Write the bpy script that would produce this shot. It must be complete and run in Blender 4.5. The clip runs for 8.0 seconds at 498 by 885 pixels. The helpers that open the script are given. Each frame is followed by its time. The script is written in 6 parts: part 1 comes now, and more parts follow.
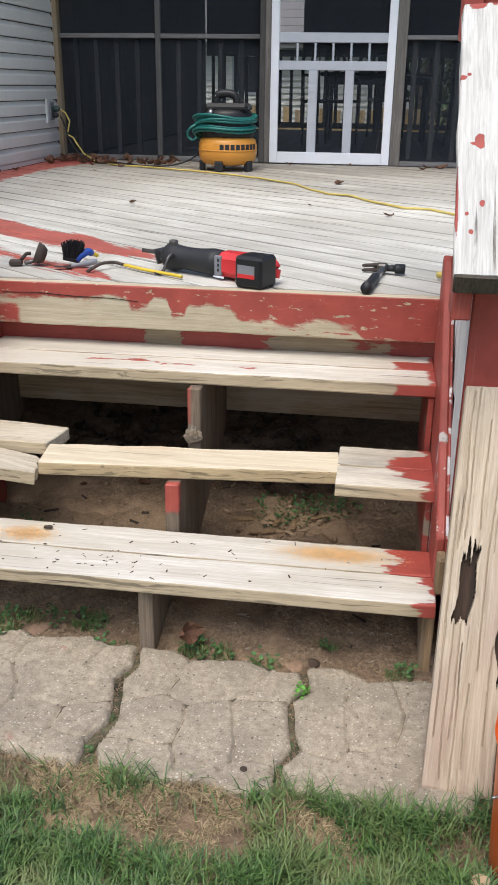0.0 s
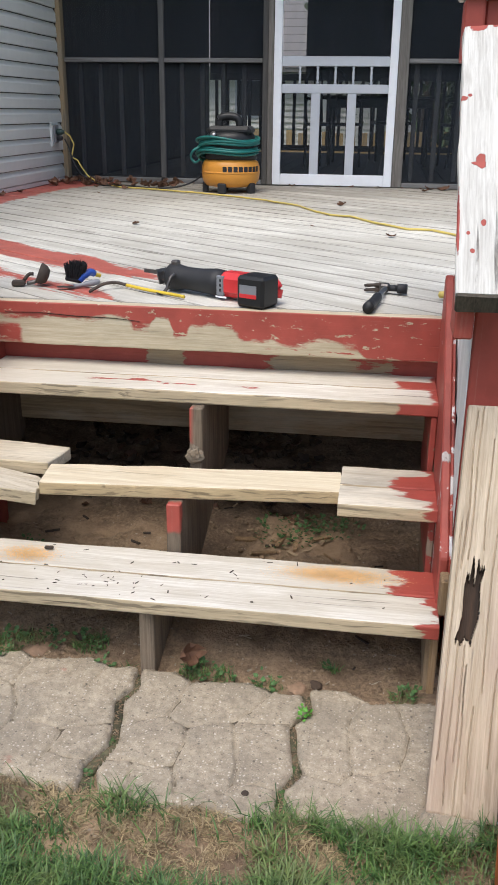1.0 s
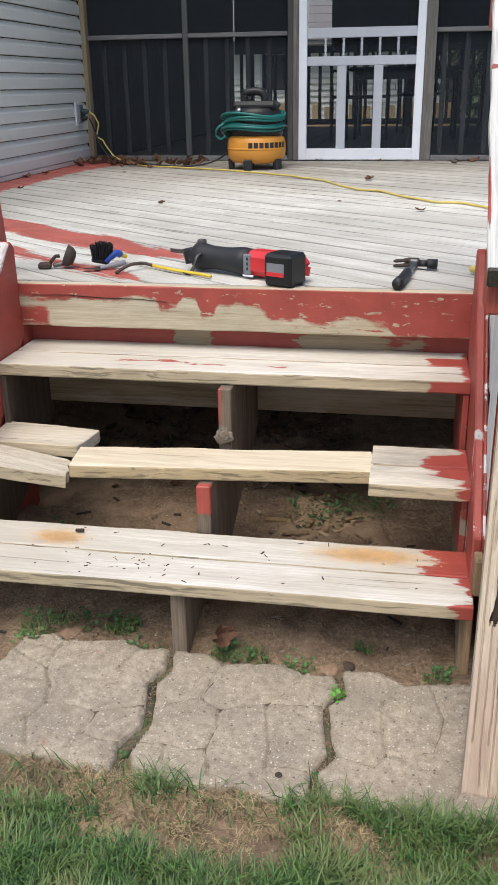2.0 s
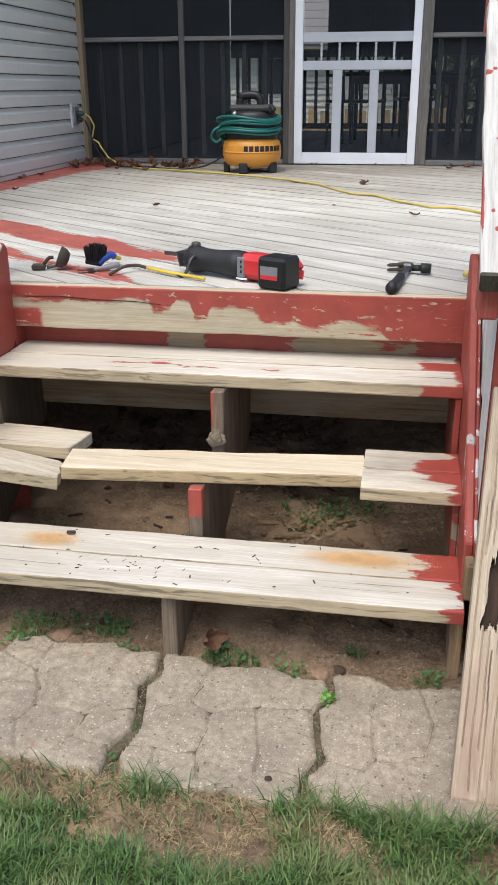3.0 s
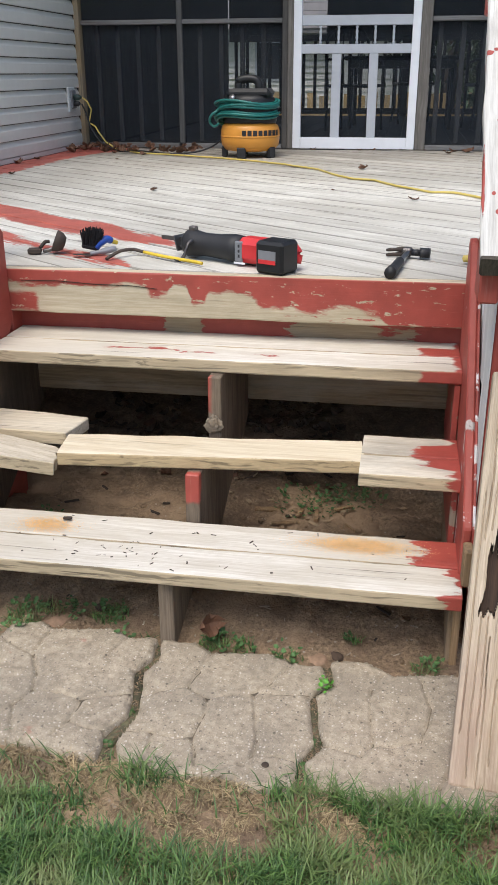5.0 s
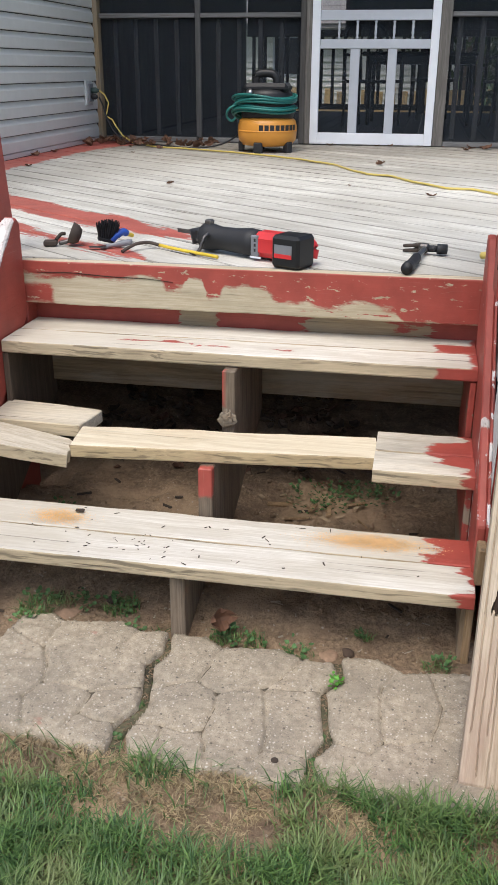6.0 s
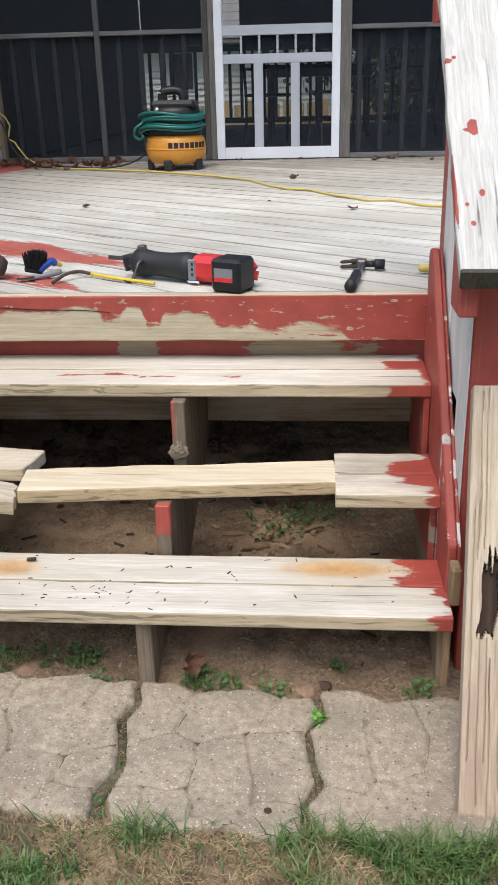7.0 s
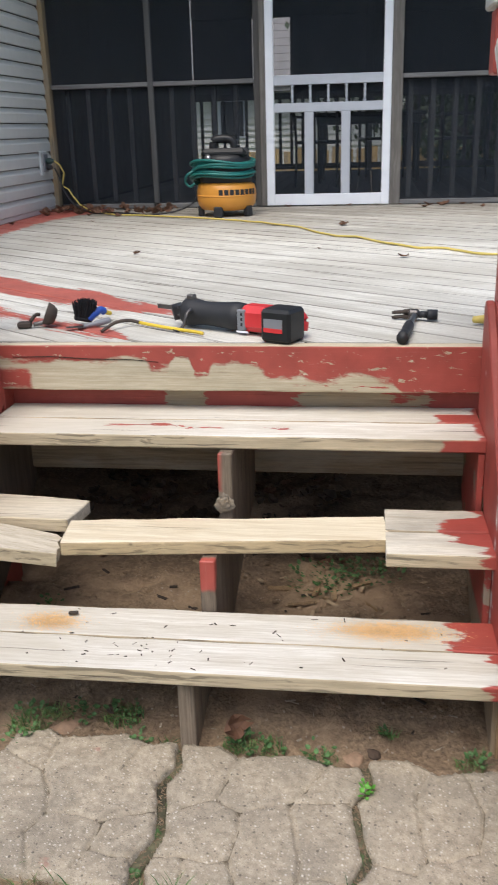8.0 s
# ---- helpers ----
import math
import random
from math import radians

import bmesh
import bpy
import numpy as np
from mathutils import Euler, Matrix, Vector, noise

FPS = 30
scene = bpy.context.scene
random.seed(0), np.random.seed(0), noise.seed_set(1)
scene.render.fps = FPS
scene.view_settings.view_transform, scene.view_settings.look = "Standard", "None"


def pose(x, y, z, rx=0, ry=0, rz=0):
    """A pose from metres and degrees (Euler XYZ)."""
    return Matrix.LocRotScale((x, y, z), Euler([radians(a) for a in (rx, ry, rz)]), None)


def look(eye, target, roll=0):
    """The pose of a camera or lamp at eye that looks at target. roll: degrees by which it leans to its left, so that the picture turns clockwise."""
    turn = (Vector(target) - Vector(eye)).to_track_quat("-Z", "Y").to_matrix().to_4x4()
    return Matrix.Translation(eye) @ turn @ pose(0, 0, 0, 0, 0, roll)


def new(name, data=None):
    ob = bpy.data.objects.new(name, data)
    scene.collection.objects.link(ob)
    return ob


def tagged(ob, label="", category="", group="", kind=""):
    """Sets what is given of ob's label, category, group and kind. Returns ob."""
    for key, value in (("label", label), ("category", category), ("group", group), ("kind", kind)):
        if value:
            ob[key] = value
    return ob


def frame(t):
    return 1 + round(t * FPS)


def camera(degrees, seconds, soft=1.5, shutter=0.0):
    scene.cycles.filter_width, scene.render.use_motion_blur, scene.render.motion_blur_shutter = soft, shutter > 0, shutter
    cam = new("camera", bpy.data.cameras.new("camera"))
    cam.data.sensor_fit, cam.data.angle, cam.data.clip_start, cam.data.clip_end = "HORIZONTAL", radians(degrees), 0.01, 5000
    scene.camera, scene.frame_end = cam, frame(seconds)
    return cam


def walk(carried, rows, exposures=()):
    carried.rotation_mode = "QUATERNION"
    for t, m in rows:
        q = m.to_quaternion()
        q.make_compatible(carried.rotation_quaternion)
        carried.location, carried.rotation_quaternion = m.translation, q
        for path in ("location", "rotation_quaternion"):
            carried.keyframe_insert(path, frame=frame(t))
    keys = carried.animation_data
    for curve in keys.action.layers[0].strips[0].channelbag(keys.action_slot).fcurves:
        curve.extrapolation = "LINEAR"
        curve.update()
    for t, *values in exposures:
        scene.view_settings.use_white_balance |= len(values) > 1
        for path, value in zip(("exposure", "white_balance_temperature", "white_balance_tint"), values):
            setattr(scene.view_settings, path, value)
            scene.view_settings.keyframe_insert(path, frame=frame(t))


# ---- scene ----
cam = camera(31.35, 8.0, shutter=0.4)
PATH = [
    (0, (-0.0662, 0.1143, 1.3343), (-0.3271, 1.9514, 0.588), 0.77),
    (0.5, (-0.0663, 0.1199, 1.3309), (-0.3009, 1.9678, 0.6028), 1.48),
    (1, (-0.0626, 0.1231, 1.3279), (-0.3347, 1.9757, 0.6253), 0.65),
    (1.5, (-0.0589, 0.139, 1.3225), (-0.3574, 1.9535, 0.5361), -0.7),
    (2, (-0.0642, 0.1437, 1.3271), (-0.4, 1.9677, 0.5787), -0.87),
    (2.2, (-0.063, 0.144, 1.326), (-0.392, 1.967, 0.573), -0.5),
    (3.3, (-0.06, 0.147, 1.326), (-0.38, 1.98, 0.594), -0.2),
    (3.5, (-0.0614, 0.1481, 1.3235), (-0.3797, 1.9838, 0.5964), -0.07),
    (4, (-0.0582, 0.1498, 1.3225), (-0.3645, 1.9841, 0.5866), -0.43),
    (4.5, (-0.0563, 0.1557, 1.3175), (-0.3747, 1.977, 0.5551), -0.54),
    (4.7, (-0.058, 0.158, 1.317), (-0.377, 1.976, 0.549), -0.4),
    (5.8, (-0.0629, 0.1585, 1.3114), (-0.385, 1.9765, 0.5426), 0.36),
    (6, (-0.0652, 0.1627, 1.3102), (-0.4083, 1.9734, 0.5333), 0.28),
    (6.5, (-0.115, 0.2006, 1.3201), (-0.3642, 2.0255, 0.5406), 2.31),
    (6.8, (-0.164, 0.217, 1.339), (-0.313, 2.068, 0.594), 0.7),
    (7, (-0.183, 0.2383, 1.3257), (-0.3376, 2.0843, 0.572), -1.4),
    (7.2, (-0.21, 0.239, 1.328), (-0.363, 2.103, 0.62), -1.1),
    (7.5, (-0.2362, 0.263, 1.3343), (-0.3848, 2.1325, 0.6396), -0.34),
    (8, (-0.1969, 0.2971, 1.3391), (-0.4525, 2.1656, 0.6731), -1.59),
]
walk(cam, [(t, look(eye, target, roll)) for t, eye, target, roll in PATH])

# ---- light ----
world = bpy.data.worlds.new("sky")
scene.world = world
world.use_nodes = True
wn = world.node_tree
sky = wn.nodes.new("ShaderNodeTexSky")
sky.sky_type, sky.sun_disc = "NISHITA", False
sky.sun_elevation, sky.sun_rotation = radians(66), radians(195)
sky.air_density, sky.dust_density = 1.0, 3.0
wn.nodes["Background"].inputs["Strength"].default_value = 0.135
wn.links.new(sky.outputs["Color"], wn.nodes["Background"].inputs["Color"])
sun = new("sun", bpy.data.lights.new("sun", "SUN"))
sun.data.energy, sun.data.angle, sun.data.color = 1.72, radians(45), (1.0, 0.965, 0.91)
sun.matrix_world = look((-0.9, -3.2, 7.6), (0, 0, 0))
scene.view_settings.exposure = 0.50

# ---- node helpers ----


def start(name, rough=0.7, metal=0.0):
    m = bpy.data.materials.new(name)
    m.use_nodes = True
    nt = m.node_tree
    b = nt.nodes["Principled BSDF"]
    b.inputs["Roughness"].default_value, b.inputs["Metallic"].default_value = rough, metal
    return m, nt, b


def nd(nt, kind, ins=(), **props):
    n = nt.nodes.new(kind)
    if "operation" in props:
        n.operation = props["operation"]
    if "use_clamp" in props:
        n.use_clamp = props["use_clamp"]
    if "rotation_type" in props:
        n.rotation_type = props["rotation_type"]
    for k, v in dict(ins).items():
        if isinstance(v, bpy.types.NodeSocket):
            nt.links.new(v, n.inputs[k])
        else:
            n.inputs[k].default_value = v
    return n


def mth(nt, op, a, b=0.0, c=0.0, clamp=False):
    return nd(nt, "ShaderNodeMath", {0: a, 1: b, 2: c}, operation=op, use_clamp=clamp).outputs[0]


def mixc(nt, f, a, b):
    n = nt.nodes.new("ShaderNodeMix")
    n.data_type = "RGBA"
    for i, v in ((0, f), (6, a), (7, b)):
        if isinstance(v, bpy.types.NodeSocket):
            nt.links.new(v, n.inputs[i])
        else:
            n.inputs[i].default_value = v if i == 0 else (*v, 1)
    return n.outputs[2]


def coords(nt, stretch=(1, 1, 1), turn=0.0, shuffle=0.0):
    tc = nd(nt, "ShaderNodeTexCoord")
    out = tc.outputs["Object"]
    if turn:
        out = nd(nt, "ShaderNodeVectorRotate", {"Vector": out, "Angle": turn}, rotation_type="Z_AXIS").outputs[0]
    if shuffle:
        r = nd(nt, "ShaderNodeObjectInfo").outputs["Random"]
        off = nd(nt, "ShaderNodeCombineXYZ", {0: mth(nt, "MULTIPLY", r, shuffle), 1: mth(nt, "MULTIPLY", r, shuffle * 0.37)}).outputs[0]
        out = nd(nt, "ShaderNodeVectorMath", {0: out, 1: off}, operation="ADD").outputs[0]
    return nd(nt, "ShaderNodeMapping", {"Vector": out, "Scale": stretch}).outputs[0]


def noise_at(nt, vec, scale, detail=4.0, rough=0.55):
    return nd(nt, "ShaderNodeTexNoise", {"Vector": vec, "Scale": scale, "Detail": detail, "Roughness": rough}).outputs["Fac"]


def step(nt, v, lo, hi):
    return nd(nt, "ShaderNodeMapRange", {"Value": v, "From Min": lo, "From Max": hi}).outputs[0]


def bump(nt, bsdf, h, strength, dist):
    n = nd(nt, "ShaderNodeBump", {"Height": h, "Strength": strength, "Distance": dist})
    nt.links.new(n.outputs[0], bsdf.inputs["Normal"])


AXES = {"x": (1.2, 38, 38), "y": (38, 1.2, 38), "z": (38, 38, 1.2)}
RED = (0.40, 0.075, 0.055)


def wood(name, light, dark, axis="x", turn=0.0, paint=None, stain=(0.30, 0.27, 0.22), cracks=0.5, rough=0.8, shuffle=7.0, relief=0.5, red=RED, dirt=0.28, field=0.0, edge=None, sides=None, porch_shade=False):
    """Weathered timber with grain along one axis; paint(nt, x, y, z) gives the mask where old paint still sticks."""
    m, nt, b = start(name, rough)
    long = AXES[axis]
    v = coords(nt, long, turn, shuffle)
    warp = nd(nt, "ShaderNodeTexNoise", {"Vector": coords(nt, (5, 5, 5), turn, shuffle), "Scale": 1.0, "Detail": 2.0}).outputs["Color"]
    v = nd(nt, "ShaderNodeVectorMath", {0: v, 1: nd(nt, "ShaderNodeVectorMath", {0: warp, 1: (0.0, 1.6, 1.6) if axis == "x" else (1.6, 0.0, 1.6) if axis == "y" else (1.6, 1.6, 0.0)}, operation="MULTIPLY").outputs[0]}, operation="ADD").outputs[0]
    fine = noise_at(nt, coords(nt, tuple(4.0 if s < 2 else 190.0 for s in long), turn, shuffle), 1.0, 5, 0.7)
    grain = noise_at(nt, v, 1.6, 7, 0.7)
    rings = noise_at(nt, v, 0.5, 3, 0.55)
    blot = noise_at(nt, coords(nt, tuple(3.0 if s < 2 else 9.0 for s in long), turn, shuffle), 1.0, 6, 0.65)
    thin = coords(nt, tuple(1.1 if s < 2 else 85.0 for s in long), turn, shuffle)
    crack = mth(nt, "MULTIPLY", step(nt, noise_at(nt, thin, 1.0, 2, 0.4), 0.335, 0.30), step(nt, blot, 0.42, 0.55))
    speck = step(nt, noise_at(nt, coords(nt, tuple(30.0 if s < 2 else 75.0 for s in long), turn, shuffle), 1.0, 6, 0.7), 0.69, 0.74)
    r = nd(nt, "ShaderNodeObjectInfo").outputs["Random"]
    hair = noise_at(nt, coords(nt, tuple(7.0 if s < 2 else 420.0 for s in long), turn, shuffle), 1.0, 3, 0.6)
    mixed = mth(nt, "ADD", mth(nt, "ADD", mth(nt, "MULTIPLY", grain, 0.34), mth(nt, "MULTIPLY", rings, 0.16)), mth(nt, "ADD", mth(nt, "MULTIPLY", fine, 0.3), mth(nt, "MULTIPLY", hair, 0.2)))
    col = mixc(nt, step(nt, mixed, 0.42, 0.58), dark, light)
    streak = mth(nt, "MULTIPLY", step(nt, noise_at(nt, coords(nt, tuple(2.2 if s < 2 else 130.0 for s in long), turn, shuffle), 1.0, 4, 0.6), 0.60, 0.68), step(nt, blot, 0.40, 0.60))
    col = mixc(nt, mth(nt, "MULTIPLY", streak, 0.55), col, tuple(c * 0.55 for c in dark))
    col = mixc(nt, mth(nt, "MULTIPLY", step(nt, blot, 0.46, 0.68), 0.7), col, stain)
    if field:
        wide = noise_at(nt, coords(nt, (0.6, 0.9, 0.6)), 1.3, 4, 0.6)
        col = mixc(nt, mth(nt, "MULTIPLY", step(nt, wide, 0.42, 0.62), field), col, stain)
    if porch_shade:
        # shade by the porch put into the colour: grey-brown wood with a patchy edge
        py = nd(nt, "ShaderNodeSeparateXYZ", {0: nd(nt, "ShaderNodeNewGeometry").outputs["Position"]}).outputs[1]
        patchy = mth(nt, "ADD", py, mth(nt, "MULTIPLY", mth(nt, "SUBTRACT", noise_at(nt, coords(nt, (1.5, 6, 1), turn), 1.0, 6, 0.65), 0.5), 4.2))
        col = mixc(nt, mth(nt, "MULTIPLY", step(nt, patchy, 5.2, 7.0), 0.75), col, mixc(nt, step(nt, mixed, 0.42, 0.58), (0.17, 0.145, 0.115), (0.36, 0.325, 0.27)))
    # faces turned sideways get a dark colour that paints shade into the gaps
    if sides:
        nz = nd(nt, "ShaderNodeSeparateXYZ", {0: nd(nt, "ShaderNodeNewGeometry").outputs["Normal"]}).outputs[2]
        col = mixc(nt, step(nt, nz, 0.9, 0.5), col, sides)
    if edge:
        ny = nd(nt, "ShaderNodeSeparateXYZ", {0: nd(nt, "ShaderNodeNewGeometry").outputs["Normal"]}).outputs[1]
        lines = noise_at(nt, nd(nt, "ShaderNodeVectorMath", {0: v, 1: (1.4, 3.2, 3.2)}, operation="MULTIPLY").outputs[0], 1.0, 3, 0.5)
        saw = mixc(nt, step(nt, mixed, 0.42, 0.58), tuple(c * 0.72 for c in edge), edge)
        saw = mixc(nt, mth(nt, "MULTIPLY", step(nt, lines, 0.47, 0.36), 0.85), saw, tuple(c * 0.34 for c in edge))
        saw = mixc(nt, mth(nt, "MULTIPLY", step(nt, blot, 0.52, 0.68), 0.4), saw, tuple(c * 0.45 for c in edge))
        col = mixc(nt, step(nt, ny, -0.5, -0.8), col, saw)
    tone = mth(nt, "ADD", 0.86, mth(nt, "MULTIPLY", r, 0.24))
    col = nd(nt, "ShaderNodeHueSaturation", {"Color": col, "Value": tone}).outputs[0]
    col = mixc(nt, mth(nt, "MULTIPLY", speck, dirt), col, (0.10, 0.08, 0.06))
    col = mixc(nt, mth(nt, "MULTIPLY", crack, cracks), col, (0.07, 0.055, 0.04))
    height = mth(nt, "SUBTRACT", mth(nt, "ADD", mth(nt, "MULTIPLY", grain, 0.4), mth(nt, "MULTIPLY", fine, 0.25)), mth(nt, "MULTIPLY", crack, cracks))
    if paint:
        xyz = nd(nt, "ShaderNodeSeparateXYZ", {0: nd(nt, "ShaderNodeNewGeometry").outputs["Position"]}).outputs
        mask = paint(nt, xyz[0], xyz[1], xyz[2], grain, blot)
        fleck = noise_at(nt, coords(nt, (5, 5, 5)), 2.2, 5, 0.6)
        coat = mixc(nt, step(nt, fleck, 0.35, 0.7), red, tuple(c * 0.72 for c in red))
        coat = mixc(nt, mth(nt, "MULTIPLY", step(nt, fine, 0.62, 0.75), 0.45), coat, (0.46, 0.24, 0.19))
        col = mixc(nt, mask, col, coat)
        height = mth(nt, "ADD", height, mth(nt, "MULTIPLY", mask, 0.5))
        nt.links.new(mth(nt, "SUBTRACT", rough, mth(nt, "MULTIPLY", mask, 0.25)), b.inputs["Roughness"])
    nt.links.new(col, b.inputs["Base Color"])
    bump(nt, b, height, relief, 0.004)
    return m


def plain(name, colour, rough=0.5, metal=0.0, vary=0.15, scale=14.0, relief=0.1, spec=0.5):
    m, nt, b = start(name, rough, metal)
    v = coords(nt)
    a, c = noise_at(nt, v, scale, 5, 0.6), noise_at(nt, v, scale * 0.13, 3, 0.5)
    f = mth(nt, "MULTIPLY", mth(nt, "ADD", a, c), 0.5)
    nt.links.new(mixc(nt, step(nt, f, 0.35, 0.65), tuple(x * (1 - vary) for x in colour), tuple(min(1, x * (1 + vary)) for x in colour)), b.inputs["Base Color"])
    b.inputs["Specular IOR Level"].default_value = spec
    nt.links.new(mth(nt, "ADD", rough - 0.08, mth(nt, "MULTIPLY", a, 0.16)), b.inputs["Roughness"])
    bump(nt, b, a, relief, 0.003)
    return m


# masks of the old red paint
def ragged(nt, v, n1, n2, amount):
    """A torn edge: v above zero is painted."""
    n = mth(nt, "SUBTRACT", mth(nt, "ADD", mth(nt, "MULTIPLY", n1, 0.55), mth(nt, "MULTIPLY", n2, 0.45)), 0.5)
    return step(nt, mth(nt, "ADD", v, mth(nt, "MULTIPLY", n, amount)), -0.006, 0.006)


def along(nt, x, x0, x1, stops):
    """A value that changes along x: stops are (x, value)."""
    n = nt.nodes.new("ShaderNodeValToRGB")
    e = n.color_ramp.elements
    while len(e) > 1:
        e.remove(e[0])
    for i, (px, val) in enumerate(stops):
        k = e[0] if i == 0 else e.new((px - x0) / (x1 - x0))
        k.position = (px - x0) / (x1 - x0)
        k.color = (val, val, val, 1)
    nt.links.new(step(nt, x, x0, x1), n.inputs[0])
    return nd(nt, "ShaderNodeSeparateColor", {0: n.outputs[0]}).outputs[0]


FASCIA_EDGE = ((-1.24, 0.30), (-1.05, 0.33), (-0.95, 0.38), (-0.87, 0.26), (-0.82, 0.34), (-0.80, 0.55), (-0.75, 0.50), (-0.73, 0.24), (-0.69, 0.28), (-0.675, 0.68), (-0.64, 0.66), (-0.62, 0.40), (-0.55, 0.38),
               (-0.49, 0.50), (-0.46, 0.66), (-0.37, 0.62), (-0.33, 0.82), (-0.28, 0.74), (-0.24, 0.62), (-0.12, 0.72), (-0.09, 1.0), (0.12, 1.0))


def paint_fascia(nt, x, y, z, g, b):
    low = mth(nt, "SUBTRACT", 0.7695, mth(nt, "MULTIPLY", along(nt, x, -1.24, 0.12, FASCIA_EDGE), 0.134))
    body = ragged(nt, mth(nt, "SUBTRACT", z, low), noise_at(nt, coords(nt, (9, 12, 30)), 1.6, 8, 0.72), noise_at(nt, coords(nt, (6, 9, 22)), 1.0, 4, 0.6), 0.13)
    left = ragged(nt, mth(nt, "MINIMUM", mth(nt, "SUBTRACT", -1.165, x), mth(nt, "SUBTRACT", 0.028, mth(nt, "ABSOLUTE", mth(nt, "SUBTRACT", z, 0.668)))), noise_at(nt, coords(nt, (14, 12, 40)), 1.0, 6, 0.7), g, 0.07)
    scraps = mth(nt, "MULTIPLY", step(nt, noise_at(nt, coords(nt, (9, 9, 60)), 1.5, 7, 0.7), 0.60, 0.615), step(nt, x, -0.55, -0.30))
    left = mth(nt, "MAXIMUM", left, scraps)
    flakes = step(nt, noise_at(nt, coords(nt, (14, 14, 38)), 1.7, 7, 0.7), 0.365, 0.38)
    flakes = mth(nt, "MULTIPLY", flakes, step(nt, mth(nt, "ADD", z, mth(nt, "MULTIPLY", b, 0.006)), 0.7715, 0.7695))
    return mth(nt, "MULTIPLY", mth(nt, "MAXIMUM", body, left), flakes)


def paint_tread(split, rear, front, streak=0.70):
    """Paint left at the end of a tread: it starts at x = rear behind the line y = split, and at x = front before it."""
    def f(nt, x, y, z, g, b):
        n = noise_at(nt, coords(nt, (9, 24, 24)), 1.0, 8, 0.68)
        n2 = noise_at(nt, coords(nt, (4, 12, 12)), 1.0, 3, 0.5)
        edge = mth(nt, "ADD", front, mth(nt, "MULTIPLY", step(nt, y, split - 0.006, split + 0.006), rear - front))
        end = ragged(nt, mth(nt, "SUBTRACT", x, edge), n, n2, 0.32)
        drip = step(nt, noise_at(nt, coords(nt, (5, 42, 42)), 0.8, 6, 0.6), streak, streak + 0.012)
        return mth(nt, "MAXIMUM", end, drip)
    return f


def paint_upper(nt, x, y, z, g, b):
    """Paint at the end of the upper tread, and one long flake with two dots along its front board."""
    n, n2 = noise_at(nt, coords(nt, (9, 24, 24)), 1.0, 8, 0.68), noise_at(nt, coords(nt, (4, 12, 12)), 1.0, 3, 0.5)
    rear = mth(nt, "MINIMUM", mth(nt, "SUBTRACT", x, 0.0), mth(nt, "MULTIPLY", mth(nt, "MINIMUM", mth(nt, "SUBTRACT", y, 2.628), mth(nt, "SUBTRACT", 2.70, y)), 2.0))
    nose = mth(nt, "MINIMUM", mth(nt, "SUBTRACT", x, 0.0), mth(nt, "MULTIPLY", mth(nt, "SUBTRACT", 0.571, z), 4.0))
    tipped = mth(nt, "SUBTRACT", x, 0.10)
    mask = ragged(nt, mth(nt, "MAXIMUM", mth(nt, "MAXIMUM", rear, tipped), nose), n, n2, 0.10)
    wob = mth(nt, "MULTIPLY", mth(nt, "SUBTRACT", noise_at(nt, coords(nt, (22, 60, 60)), 1.0, 5, 0.65), 0.5), 0.05)
    for cx, cy, half, wide in FLAKES:
        d = mth(nt, "MAXIMUM", mth(nt, "MULTIPLY", mth(nt, "SUBTRACT", mth(nt, "ABSOLUTE", mth(nt, "SUBTRACT", x, cx)), half), 0.25), mth(nt, "SUBTRACT", mth(nt, "ABSOLUTE", mth(nt, "SUBTRACT", y, cy)), wide))
        mask = mth(nt, "MAXIMUM", mask, step(nt, mth(nt, "ADD", d, wob), 0.001, -0.001))
    return mask


def paint_most(level):
    def f(nt, x, y, z, g, b):
        n = noise_at(nt, coords(nt, (7, 7, 7)), 1.5, 6, 0.65)
        return step(nt, n, level, level + 0.02)
    return f


def paint_above(level, cover):
    def f(nt, x, y, z, g, b):
        return mth(nt, "MULTIPLY", paint_most(cover)(nt, x, y, z, g, b), step(nt, z, level, level + 0.01))
    return f


def paint_riser(nt, x, y, z, g, b):
    v = mth(nt, "SUBTRACT", along(nt, x, -1.24, 0.12, ((-1.24, 0.8), (-0.80, 0.8), (-0.76, 0.2), (-0.68, 0.25), (-0.64, 0.8), (-0.42, 0.7), (-0.34, 0.30), (-0.16, 0.25), (-0.10, 0.55), (-0.02, 0.40), (0.02, 0.85), (0.12, 0.9))), 0.5)
    return ragged(nt, mth(nt, "MULTIPLY", v, 0.2), noise_at(nt, coords(nt, (9, 9, 40)), 1.4, 7, 0.7), g, 0.34)


def paint_stringer(nt, x, y, z, g, b):
    # a red patch on the middle riser edge, a thin red remnant up the top one
    n, n2 = noise_at(nt, coords(nt, (40, 40, 22)), 1.0, 7, 0.7), noise_at(nt, coords(nt, (14, 14, 14)), 1.0, 3, 0.5)
    mid = ragged(nt, mth(nt, "MINIMUM", mth(nt, "MINIMUM", mth(nt, "SUBTRACT", z, 0.258), mth(nt, "SUBTRACT", 0.36, z)), mth(nt, "SUBTRACT", 2.24, y)), n, n2, 0.05)
    top = ragged(nt, mth(nt, "MINIMUM", mth(nt, "MINIMUM", mth(nt, "SUBTRACT", z, 0.43), mth(nt, "SUBTRACT", 2.475, y)), mth(nt, "SUBTRACT", -0.570, x)), n, n2, 0.02)
    return mth(nt, "MAXIMUM", mid, top)


